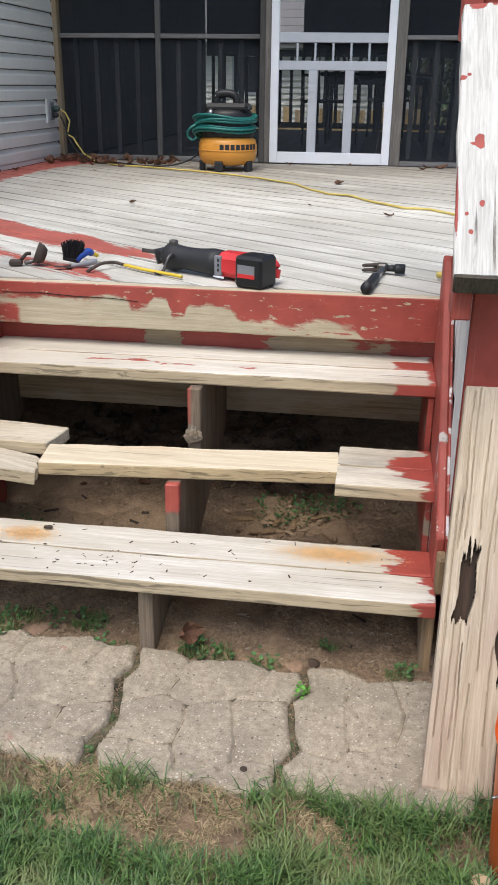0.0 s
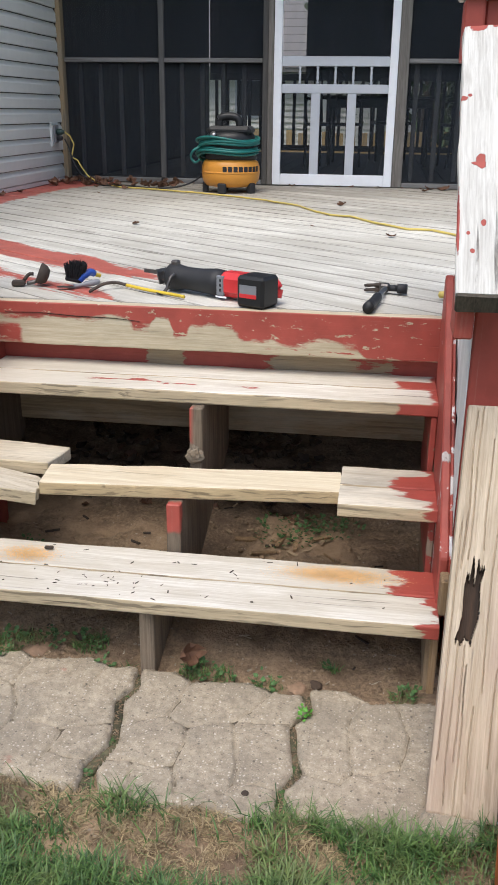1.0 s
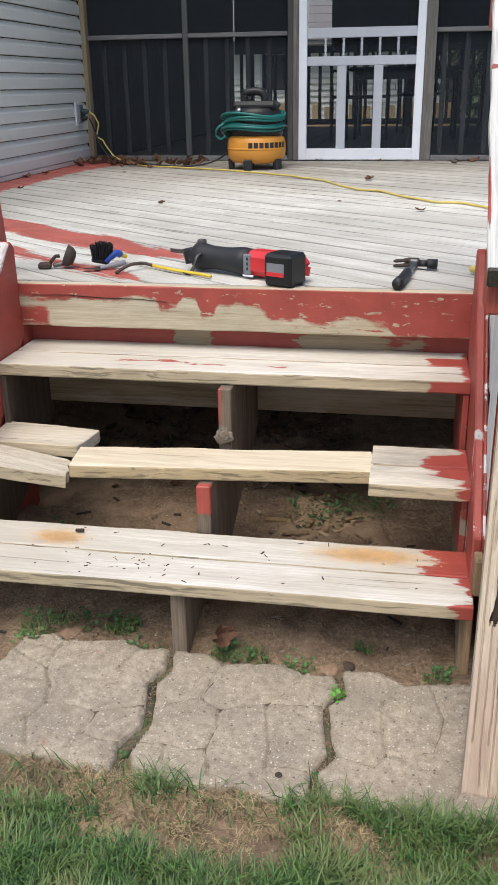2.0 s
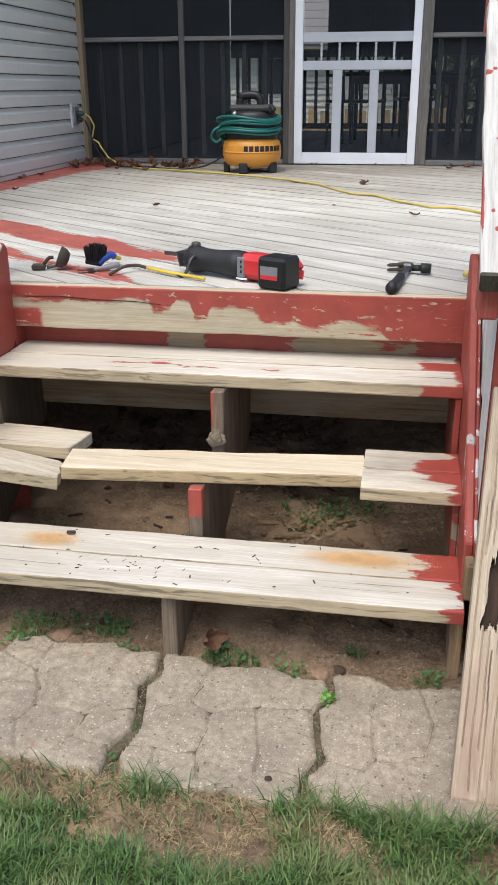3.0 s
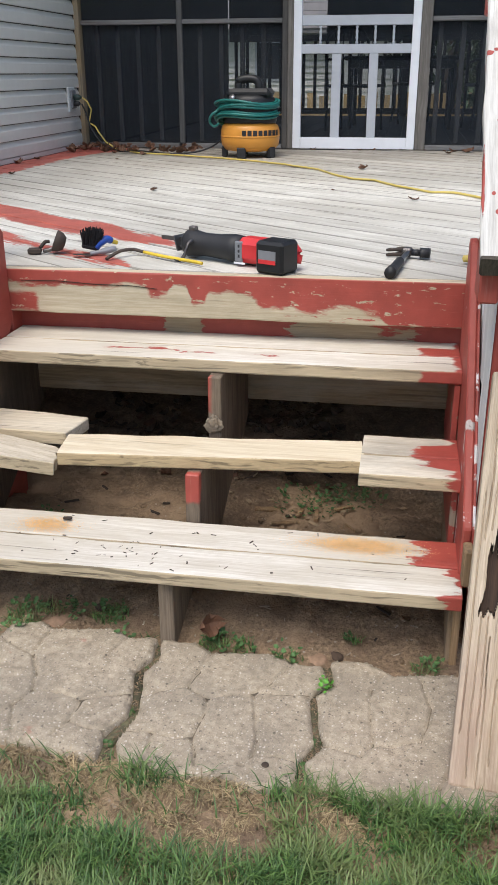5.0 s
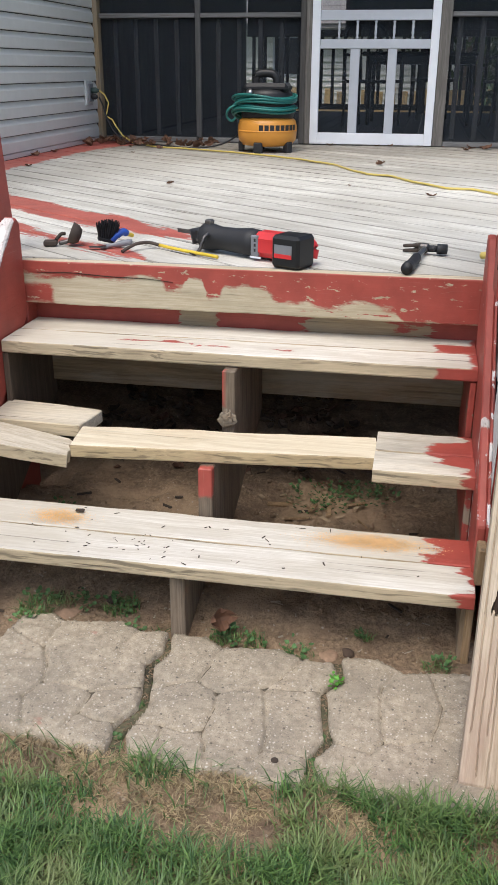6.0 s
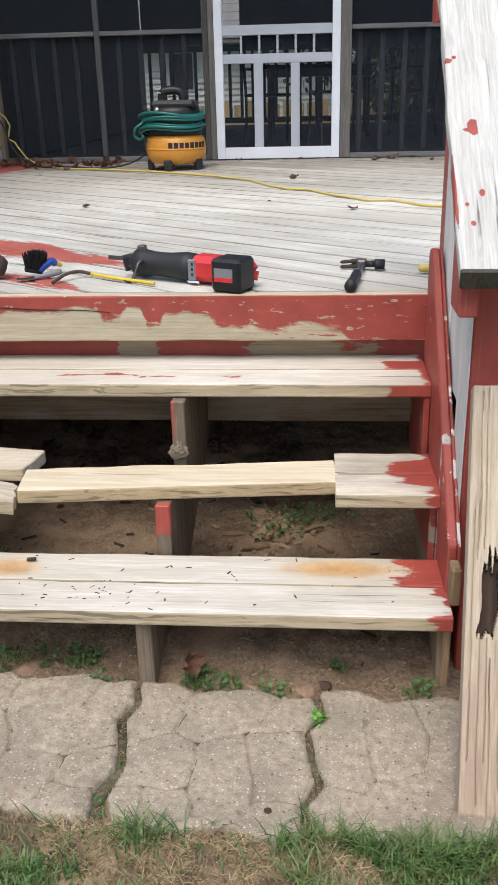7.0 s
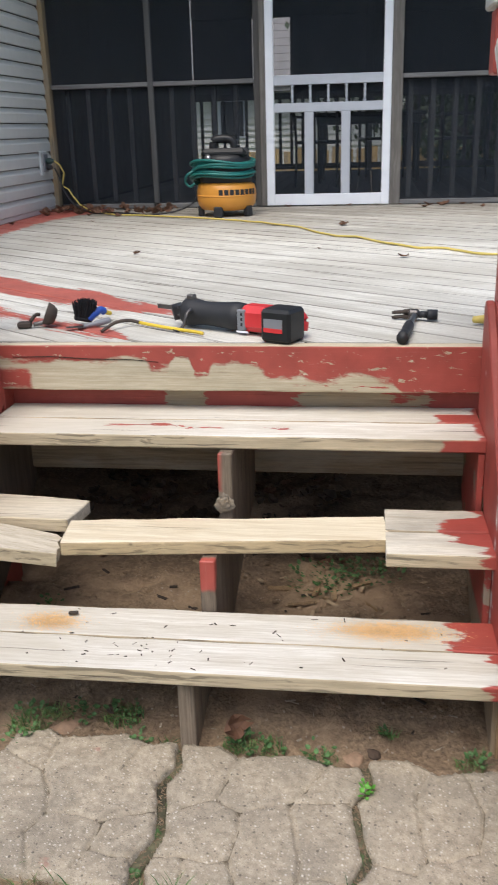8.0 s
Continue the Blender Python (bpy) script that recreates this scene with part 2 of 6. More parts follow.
def paint_skirt(nt, x, y, z, g, b):
    # a brushed white scrape half way up, else a few small chips
    n = noise_at(nt, coords(nt, (7, 7, 7)), 1.5, 6, 0.65)
    d = mth(nt, "MAXIMUM", mth(nt, "MULTIPLY", mth(nt, "ABSOLUTE", mth(nt, "SUBTRACT", y, SCRAPE_Y)), 1.5), mth(nt, "ABSOLUTE", mth(nt, "SUBTRACT", x, 0.128)))
    d = mth(nt, "ADD", d, mth(nt, "MULTIPLY", mth(nt, "SUBTRACT", noise_at(nt, coords(nt, (120, 25, 25)), 1.0, 5, 0.7), 0.5), 0.04))
    nose = mth(nt, "ADD", mth(nt, "SUBTRACT", z, mth(nt, "MULTIPLY", y, 0.93)), mth(nt, "MULTIPLY", mth(nt, "SUBTRACT", n, 0.5), 0.05))
    worn = mth(nt, "MULTIPLY", mth(nt, "MULTIPLY", step(nt, nose, -1.583, -1.577), step(nt, x, -1.2, -1.21)), step(nt, z, 0.74, 0.75))
    return mth(nt, "MULTIPLY", mth(nt, "MULTIPLY", step(nt, n, 0.33, 0.35), step(nt, d, 0.011, 0.015)), mth(nt, "SUBTRACT", 1.0, worn))


def paint_patch(nt, x, y, z, g, b):
    # a tongue of paint along the middle of the two short boards
    n = noise_at(nt, coords(nt, (9, 26, 26)), 1.0, 8, 0.7)
    n2 = noise_at(nt, coords(nt, (5, 14, 14)), 1.0, 3, 0.5)
    off = step(nt, mth(nt, "ABSOLUTE", mth(nt, "SUBTRACT", y, 2.352)), 0.066, 0.084)
    return ragged(nt, mth(nt, "SUBTRACT", x, mth(nt, "ADD", 0.01, mth(nt, "MULTIPLY", off, 0.082))), n, n2, 0.26)


def paint_deck(nt, x, y, z, g, b):
    # a stripe along one board, and the corner by the house wall
    along = mth(nt, "ADD", mth(nt, "MULTIPLY", mth(nt, "ADD", x, 1.31), 0.70), mth(nt, "SUBTRACT", y, 3.50))
    n = noise_at(nt, coords(nt, (1.4, 9, 1), radians(36)), 2.2, 8, 0.66)
    fade = mth(nt, "MULTIPLY", step(nt, x, -1.25, -0.35), 0.22)
    stripe = ragged(nt, mth(nt, "SUBTRACT", mth(nt, "SUBTRACT", 0.13, mth(nt, "ABSOLUTE", along)), fade), n, b, 0.42)
    low = mth(nt, "ADD", mth(nt, "MULTIPLY", mth(nt, "ADD", x, 1.0), 0.70), mth(nt, "SUBTRACT", y, 2.86))
    second = ragged(nt, mth(nt, "SUBTRACT", mth(nt, "SUBTRACT", 0.05, mth(nt, "ABSOLUTE", low)), mth(nt, "MULTIPLY", step(nt, x, -0.95, -0.65), 0.3)), n, g, 0.5)
    corner = ragged(nt, mth(nt, "SUBTRACT", mth(nt, "SUBTRACT", -2.42, x), mth(nt, "MULTIPLY", step(nt, y, 6.4, 7.3), -0.25)), n, b, 0.30)
    return mth(nt, "MAXIMUM", mth(nt, "MAXIMUM", stripe, second), corner)


CAP_SPOTS = ((0.146, 2.305, 0.011, 0.020), (0.137, 2.298, 0.013, 0.005), (0.149, 2.142, 0.006, 0.009), (0.116, 2.116, 0.004, 0.005), (0.124, 2.072, 0.005, 0.006), (0.108, 2.490, 0.010, 0.008), (0.124, 2.500, 0.005, 0.005),
             (0.205, 2.05, 0.020, 0.075), (0.150, 2.735, 0.025, 0.018), (0.19, 2.74, 0.008, 0.014), (0.094, 2.16, 0.004, 0.10))


def paint_cap(nt, x, y, z, g, b):
    wob = mth(nt, "MULTIPLY", mth(nt, "SUBTRACT", noise_at(nt, coords(nt, (70, 45, 45)), 1.0, 5, 0.65), 0.5), 1.1)
    mask = None
    for cx, cy, rx, ry in CAP_SPOTS:
        dx, dy = mth(nt, "DIVIDE", mth(nt, "SUBTRACT", x, cx), rx), mth(nt, "DIVIDE", mth(nt, "SUBTRACT", y, cy), ry)
        d = mth(nt, "ADD", mth(nt, "SQRT", mth(nt, "ADD", mth(nt, "MULTIPLY", dx, dx), mth(nt, "MULTIPLY", dy, dy))), wob)
        one = step(nt, d, 1.03, 0.93)
        mask = one if mask is None else mth(nt, "MAXIMUM", mask, one)
    return mask


BOARD_TURN = radians(36)
SCRAPE_Y = 2.25
FLAKES = ((-0.81, 2.572, 0.09, 0.006), (-0.74, 2.578, 0.035, 0.010), (-0.61, 2.556, 0.035, 0.005), (-0.417, 2.556, 0.014, 0.008))
M = {
    "deck": wood("weathered deck wood", (0.76, 0.75, 0.69), (0.50, 0.485, 0.43), "x", BOARD_TURN, paint_deck, stain=(0.41, 0.39, 0.335), cracks=0.8, field=0.6, sides=(0.06, 0.052, 0.042), porch_shade=True, red=(0.47, 0.125, 0.095)),
    "fascia": wood("peeling red fascia", (0.62, 0.55, 0.41), (0.44, 0.36, 0.24), "x", 0, paint_fascia, stain=(0.36, 0.30, 0.2)),
    "riser": wood("red riser", (0.45, 0.36, 0.24), (0.3, 0.22, 0.14), "x", 0, paint_riser),
    "tread": wood("bleached tread wood", (0.70, 0.675, 0.61), (0.49, 0.445, 0.37), "x", 0, paint_tread(2.08, 0.02, 0.095, 0.715), stain=(0.46, 0.415, 0.33), field=0.6, cracks=0.75, dirt=0.5, edge=(0.55, 0.45, 0.30)),
    "fresh": wood("fresh cut lumber", (0.68, 0.615, 0.475), (0.52, 0.435, 0.30), "x", 0, cracks=0.35, edge=(0.50, 0.38, 0.22), stain=(0.5, 0.40, 0.26)),
    "broken": wood("broken tread wood", (0.64, 0.58, 0.47), (0.44, 0.38, 0.28), "x", 0, None, cracks=0.6, edge=(0.55, 0.45, 0.30)),
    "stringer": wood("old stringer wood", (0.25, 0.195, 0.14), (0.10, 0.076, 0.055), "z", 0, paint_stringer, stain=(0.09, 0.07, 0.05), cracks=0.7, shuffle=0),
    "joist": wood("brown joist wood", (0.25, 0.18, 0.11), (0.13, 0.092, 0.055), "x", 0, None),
    "red": wood("red painted timber", (0.6, 0.56, 0.5), (0.4, 0.36, 0.3), "z", 0, paint_most(0.27), relief=0.35),
    "chipped": wood("chipped red edge", (0.84, 0.82, 0.80), (0.70, 0.66, 0.64), "y", 0, paint_most(0.43), relief=0.35),
    "skirt": wood("red painted skirt board", (0.80, 0.76, 0.75), (0.62, 0.55, 0.53), "y", 0, paint_skirt, relief=0.35),
    "white": wood("scraped white board", (0.82, 0.82, 0.80), (0.62, 0.62, 0.61), "z", 0, None, stain=(0.66, 0.66, 0.64), cracks=0.3),
    "cap": wood("stripped handrail wood", (0.66, 0.655, 0.62), (0.40, 0.385, 0.355), "y", 0, paint_cap, stain=(0.56, 0.55, 0.51), cracks=0.9, relief=0.9),
    "rot": wood("rotten removed board", (0.54, 0.455, 0.345), (0.33, 0.26, 0.18), "z", 0, None, stain=(0.36, 0.265, 0.21), cracks=0.9, relief=1.0),
    "decay": wood("dark rotted wood", (0.050, 0.026, 0.013), (0.010, 0.006, 0.004), "z", 0, None, stain=(0.02, 0.014, 0.010), relief=1.0),
    "grey": wood("grey weathered post", (0.22, 0.205, 0.185), (0.10, 0.093, 0.083), "z", 0, None, stain=(0.12, 0.11, 0.1)),
    "greyx": wood("grey weathered rail", (0.24, 0.24, 0.24), (0.12, 0.12, 0.12), "x", 0, None, stain=(0.15, 0.14, 0.13)),
    "tan": wood("tan corner trim", (0.33, 0.25, 0.15), (0.22, 0.16, 0.09), "z", 0, None),
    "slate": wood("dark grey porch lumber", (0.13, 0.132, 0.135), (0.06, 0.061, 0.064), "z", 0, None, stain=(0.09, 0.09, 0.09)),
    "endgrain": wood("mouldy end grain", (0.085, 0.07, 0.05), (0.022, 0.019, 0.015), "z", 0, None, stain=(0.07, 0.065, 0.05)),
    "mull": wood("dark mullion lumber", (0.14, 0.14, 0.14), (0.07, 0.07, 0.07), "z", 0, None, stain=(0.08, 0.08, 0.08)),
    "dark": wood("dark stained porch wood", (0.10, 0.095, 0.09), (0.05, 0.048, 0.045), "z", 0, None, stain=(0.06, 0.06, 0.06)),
    "fence": wood("yellow fence wood", (0.62, 0.45, 0.22), (0.45, 0.3, 0.13), "z", 0, None),
    "siding": plain("pale grey vinyl siding", (0.64, 0.655, 0.635), 0.45, vary=0.05, relief=0.05),
    "cream": plain("cream vinyl siding", (0.82, 0.81, 0.76), 0.5, vary=0.05),
    "shingle": plain("grey roof shingle", (0.30, 0.29, 0.29), 0.9, vary=0.25, relief=0.5),
    "door": plain("white painted door", (0.84, 0.87, 0.92), 0.4, vary=0.04, relief=0.05),
    "doorgrey": plain("dull white door rail", (0.50, 0.53, 0.58), 0.45, vary=0.06, relief=0.05),
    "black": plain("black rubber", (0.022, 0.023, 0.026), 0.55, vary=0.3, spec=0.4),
    "blackgloss": plain("black plastic", (0.016, 0.017, 0.019), 0.42, vary=0.2, spec=0.35),
    "toolred": plain("red tool plastic", (0.62, 0.035, 0.04), 0.38, vary=0.1),
    "silver": plain("worn steel", (0.42, 0.42, 0.43), 0.35, 1.0, vary=0.2),
    "darksteel": plain("dark steel", (0.16, 0.15, 0.145), 0.45, 0.9, vary=0.3),
    "grip": plain("grey tool plastic", (0.20, 0.21, 0.23), 0.5),
    "rust": plain("rusty iron", (0.075, 0.058, 0.048), 0.75, 0.4, vary=0.4, relief=0.5),
    "orange": plain("orange tank paint", (0.66, 0.29, 0.045), 0.38, vary=0.05, relief=0.03),
    "hose": plain("green rubber hose", (0.012, 0.15, 0.135), 0.42, vary=0.15),
    "yellow": plain("yellow cord", (0.60, 0.47, 0.12), 0.5, vary=0.12),
    "yellowtool": plain("yellow tool enamel", (0.62, 0.44, 0.04), 0.5, vary=0.3, relief=0.3),
    "blue": plain("blue plastic", (0.02, 0.075, 0.38), 0.4),
    "bristle": plain("black bristles", (0.012, 0.013, 0.016), 0.9, vary=0.5, scale=160, relief=1.0),
    "bucket": plain("orange bucket plastic", (0.90, 0.13, 0.018), 0.35, vary=0.05, relief=0.02),
    "box": plain("grey outlet box", (0.55, 0.58, 0.58), 0.5),
    "plug": plain("dark green plug", (0.03, 0.06, 0.055), 0.5),
    "leaf": plain("dry brown leaf", (0.13, 0.062, 0.034), 0.75, vary=0.4, scale=30),
    "chip": plain("dark bark chip", (0.05, 0.035, 0.025), 0.85, vary=0.4, scale=60),
    "splinter": plain("pale wood scrap", (0.40, 0.30, 0.19), 0.85, vary=0.3, scale=40),
    "weed": plain("green weed leaf", (0.06, 0.135, 0.038), 0.6, vary=0.35, scale=40),
    "sprout": plain("bright green sprout", (0.10, 0.30, 0.035), 0.5, vary=0.2, scale=40),
    "foliage": plain("dark tree foliage", (0.035, 0.055, 0.02), 0.7, vary=0.4, scale=5),
    "bark": plain("tree bark", (0.10, 0.08, 0.06), 0.9, vary=0.3, relief=0.8),
    "ceiling": plain("grey porch ceiling", (0.16, 0.16, 0.16), 0.8),
    "furniture": plain("black wrought iron", (0.02, 0.02, 0.021), 0.5),
}


def blades(name, c1, c2, c3):
    m, nt, b = start(name, 0.55)
    r = nd(nt, "ShaderNodeNewGeometry").outputs["Random Per Island"]
    n = noise_at(nt, coords(nt), 7, 3)
    col = mixc(nt, r, c1, c2)
    nt.links.new(mixc(nt, mth(nt, "MULTIPLY", step(nt, n, 0.48, 0.66), 0.6), col, c3), b.inputs["Base Color"])
    return m


M["grass"] = blades("lawn grass", (0.024, 0.072, 0.018), (0.125, 0.225, 0.055), (0.21, 0.23, 0.09))
M["straw"] = blades("dry straw", (0.50, 0.39, 0.22), (0.15, 0.10, 0.055), (0.08, 0.055, 0.035))


def soil_material():
    m, nt, b = start("damp soil with thatch", 0.95)
    v = coords(nt)
    fine, mid, big = noise_at(nt, v, 90, 6, 0.7), noise_at(nt, v, 16, 5, 0.6), noise_at(nt, v, 2.6, 4, 0.55)
    col = mixc(nt, step(nt, fine, 0.3, 0.7), (0.10, 0.066, 0.041), (0.40, 0.285, 0.18))
    col = mixc(nt, mth(nt, "MULTIPLY", step(nt, mid, 0.45, 0.65), 0.7), col, (0.15, 0.098, 0.062))
    col = mixc(nt, mth(nt, "MULTIPLY", step(nt, big, 0.50, 0.62), 0.75), col, (0.46, 0.325, 0.205))
    peb = nd(nt, "ShaderNodeTexVoronoi", {"Vector": v, "Scale": 70.0}).outputs["Distance"]
    rare = step(nt, noise_at(nt, v, 40, 2), 0.60, 0.64)
    col = mixc(nt, mth(nt, "MULTIPLY", mth(nt, "MULTIPLY", step(nt, peb, 0.28, 0.2), rare), 0.8), col, (0.42, 0.36, 0.29))
    nt.links.new(col, b.inputs["Base Color"])
    bump(nt, b, mth(nt, "ADD", fine, mid), 0.9, 0.012)
    return m


def lawn_material():
    m, nt, b = start("distant lawn", 0.9)
    v = coords(nt)
    a, c = noise_at(nt, v, 26, 6, 0.7), noise_at(nt, v, 0.7, 4, 0.6)
    col = mixc(nt, step(nt, a, 0.35, 0.65), (0.03, 0.06, 0.015), (0.085, 0.14, 0.035))
    nt.links.new(mixc(nt, mth(nt, "MULTIPLY", step(nt, c, 0.5, 0.7), 0.5), col, (0.16, 0.15, 0.07)), b.inputs["Base Color"])
    bump(nt, b, a, 0.6, 0.02)
    return m


def concrete_material():
    m, nt, b = start("worn concrete slab", 0.9)
    v = coords(nt)
    sand, mid, big = noise_at(nt, v, 330, 4, 0.75), noise_at(nt, v, 45, 7, 0.7), noise_at(nt, v, 5, 5, 0.65)
    col = mixc(nt, step(nt, mid, 0.34, 0.66), (0.29, 0.242, 0.175), (0.50, 0.425, 0.32))
    col = mixc(nt, mth(nt, "MULTIPLY", step(nt, big, 0.45, 0.62), 0.6), col, (0.26, 0.222, 0.17))
    col = mixc(nt, mth(nt, "MULTIPLY", step(nt, sand, 0.46, 0.36), 0.6), col, (0.13, 0.115, 0.095))
    col = mixc(nt, mth(nt, "MULTIPLY", step(nt, sand, 0.58, 0.68), 0.5), col, (0.56, 0.52, 0.45))
    for size, lim, tone in ((95.0, 0.68, (0.68, 0.63, 0.55)), (70.0, 0.82, (0.09, 0.075, 0.06)), (150.0, 0.55, (0.60, 0.54, 0.45)), (120.0, 0.66, (0.15, 0.125, 0.10))):
        cells = nd(nt, "ShaderNodeTexVoronoi", {"Vector": v, "Scale": size})
        spot = mth(nt, "MULTIPLY", step(nt, cells.outputs["Distance"], 0.26, 0.16), step(nt, nd(nt, "ShaderNodeSeparateColor", {0: cells.outputs["Color"]}).outputs[0], lim, lim + 0.02))
        col = mixc(nt, mth(nt, "MULTIPLY", spot, 0.75), col, tone)
    redspot = step(nt, noise_at(nt, v, 11, 4, 0.55), 0.70, 0.73)
    col = mixc(nt, mth(nt, "MULTIPLY", redspot, 0.5), col, (0.40, 0.17, 0.13))
    nt.links.new(col, b.inputs["Base Color"])
    bump(nt, b, mth(nt, "ADD", mth(nt, "MULTIPLY", sand, 0.6), mid), 0.8, 0.005)
    return m


def screen_material():
    """Dark insect mesh: mostly open, with a grey weave."""
    m = bpy.data.materials.new("dark insect screen")
    m.use_nodes = True
    nt = m.node_tree
    nt.nodes.remove(nt.nodes["Principled BSDF"])
    d = nd(nt, "ShaderNodeBsdfDiffuse", {"Color": (0.040, 0.048, 0.060, 1)})
    t = nd(nt, "ShaderNodeBsdfTransparent")
    mx = nd(nt, "ShaderNodeMixShader", {0: 0.30, 1: t.outputs[0], 2: d.outputs[0]})
    nt.links.new(mx.outputs[0], nt.nodes["Material Output"].inputs["Surface"])
    return m


M["soil"], M["lawn"], M["concrete"], M["screen"] = soil_material(), lawn_material(), concrete_material(), screen_material()
M["moss"] = plain("mossy joint soil", (0.085, 0.078, 0.045), 0.95, vary=0.75, scale=70, relief=1.0)
M["groove"] = plain("dirt in the grooves", (0.19, 0.155, 0.11), 0.95, vary=0.6, scale=90, relief=0.8)
M["sawdust"] = plain("fresh sawdust", (0.74, 0.49, 0.24), 0.95, vary=0.18, scale=220, relief=0.4)

# ---- mesh helpers ----


def link(name, bm, material, parent=None, label="", smooth=False):
    me = bpy.data.meshes.new(name)
    bm.to_mesh(me)
    bm.free()
    if smooth:
        me.polygons.foreach_set("use_smooth", [True] * len(me.polygons))
    me.materials.append(M[material] if isinstance(material, str) else material)
    ob = new(name, me)
    if parent:
        ob.parent = parent
    if label:
        ob["label"] = label
    return ob


def part(name, bm, material, parent, label="", smooth=False):
    return link(name, bm, material, parent, label, smooth)


def empty(name, label, category, group="", kind="", at=None):
    ob = new(name)
    ob.empty_display_size = 0.05
    if at is not None:
        ob.matrix_world = at
    return tagged(ob, label, category, group, kind)


def box(x0, x1, y0, y1, z0, z1, bev=0.004, bm=None, m=None):
    own = bmesh.new()
    bmesh.ops.create_cube(own, size=1)
    for v in own.verts:
        v.co = Vector(((x0 + x1) / 2 + v.co.x * (x1 - x0), (y0 + y1) / 2 + v.co.y * (y1 - y0), (z0 + z1) / 2 + v.co.z * (z1 - z0)))
    if bev:
        bmesh.ops.bevel(own, geom=own.edges[:], offset=bev, segments=1, affect="EDGES")
    if m is not None:
        own.transform(m)
    return join(bm, own)


def join(bm, own):
    if bm is None:
        return own
    tmp = bpy.data.meshes.new("tmp")
    own.to_mesh(tmp)
    own.free()
    bm.from_mesh(tmp)
    bpy.data.meshes.remove(tmp)
    return bm


def lumber(length, width, thick, seed=0, rough=0.0015, step_len=0.05, ragged_end=0.0):
    """A board along x, its top at z 0, with rounded worn edges and a slightly uneven line."""
    rnd = random.Random(seed)
    n = max(2, int(length / step_len))
    e = min(0.005, thick * 0.2)
    ring = [(-width / 2 + e, 0), (-width / 2 + e * 0.25, -e * 0.3), (-width / 2, -e), (-width / 2, -thick + e), (-width / 2 + e, -thick),
            (width / 2 - e, -thick), (width / 2, -thick + e), (width / 2, -e), (width / 2 - e * 0.25, -e * 0.3), (width / 2 - e, 0), (0, 0)]
    bm = bmesh.new()
    rows = []
    for i in range(n + 1):
        x = length * i / n
        row = []
        for y, z in ring:
            k = noise.noise((x * 9 + seed * 3.1, y * 20, z * 40)) * rough * 2
            dx = rnd.uniform(-ragged_end, ragged_end * 0.2) if i == n and ragged_end else 0
            row.append(bm.verts.new((x + dx, y + k * (1 if y > 0 else -1) * (abs(y) > width * 0.3), z + k * 0.7)))
        rows.append(row)
    for a, b in zip(rows, rows[1:]):
        for j in range(len(ring)):
            k = (j + 1) % len(ring)
            bm.faces.new((a[j], a[k], b[k], b[j]))
    bm.faces.new(rows[0][::-1])
    bm.faces.new(rows[-1])
    bmesh.ops.recalc_face_normals(bm, faces=bm.faces[:])
    return bm


def prism(points, x0, x1, axis="x", bev=0.003):
    """Extrudes a polygon of (a, b) pairs: in the y-z plane along x, or in the x-y plane along z."""
    bm = bmesh.new()
    put = (lambda p, t: (t, p[0], p[1])) if axis == "x" else (lambda p, t: (p[0], p[1], t)) if axis == "z" else (lambda p, t: (p[0], t, p[1]))
    a = [bm.verts.new(put(p, x0)) for p in points]
    b = [bm.verts.new(put(p, x1)) for p in points]
    bm.faces.new(a)
    bm.faces.new(b[::-1])
    for i in range(len(points)):
        j = (i + 1) % len(points)
        bm.faces.new((a[i], a[j], b[j], b[i]))
    bmesh.ops.recalc_face_normals(bm, faces=bm.faces[:])
    if bev:
        bmesh.ops.bevel(bm, geom=bm.edges[:], offset=bev, segments=1, affect="EDGES")
    return bm


def tube(points, radius, sides=8, bm=None, smooth_steps=4):
    """A round bar through the points, smoothed."""
    pts = [Vector(p) for p in points]
    if smooth_steps > 1 and len(pts) > 2:
        out = []
        ext = [2 * pts[0] - pts[1]] + pts + [2 * pts[-1] - pts[-2]]
        for i in range(1, len(ext) - 2):
            for s in range(smooth_steps):
                t = s / smooth_steps
                a, b, c, d = ext[i - 1], ext[i], ext[i + 1], ext[i + 2]
                out.append(0.5 * (2 * b + (c - a) * t + (2 * a - 5 * b + 4 * c - d) * t * t + (3 * b - a - 3 * c + d) * t ** 3))
        pts = out + [pts[-1]]
    bm = bm or bmesh.new()
    rows = []
    for i, p in enumerate(pts):
        d = (pts[min(i + 1, len(pts) - 1)] - pts[max(i - 1, 0)]).normalized()
        u = d.cross(Vector((0, 0, 1)) if abs(d.z) < 0.9 else Vector((1, 0, 0))).normalized()
        w = d.cross(u)
        r = radius[i * (len(radius) - 1) // max(1, len(pts) - 1)] if isinstance(radius, (list, tuple)) else radius
        rows.append([bm.verts.new(p + (u * math.cos(k * math.tau / sides) + w * math.sin(k * math.tau / sides)) * r) for k in range(sides)])
    for a, b in zip(rows, rows[1:]):
        for k in range(sides):
            bm.faces.new((a[k], a[(k + 1) % sides], b[(k + 1) % sides], b[k]))
    bm.faces.new(rows[0][::-1])
    bm.faces.new(rows[-1])
    return bm


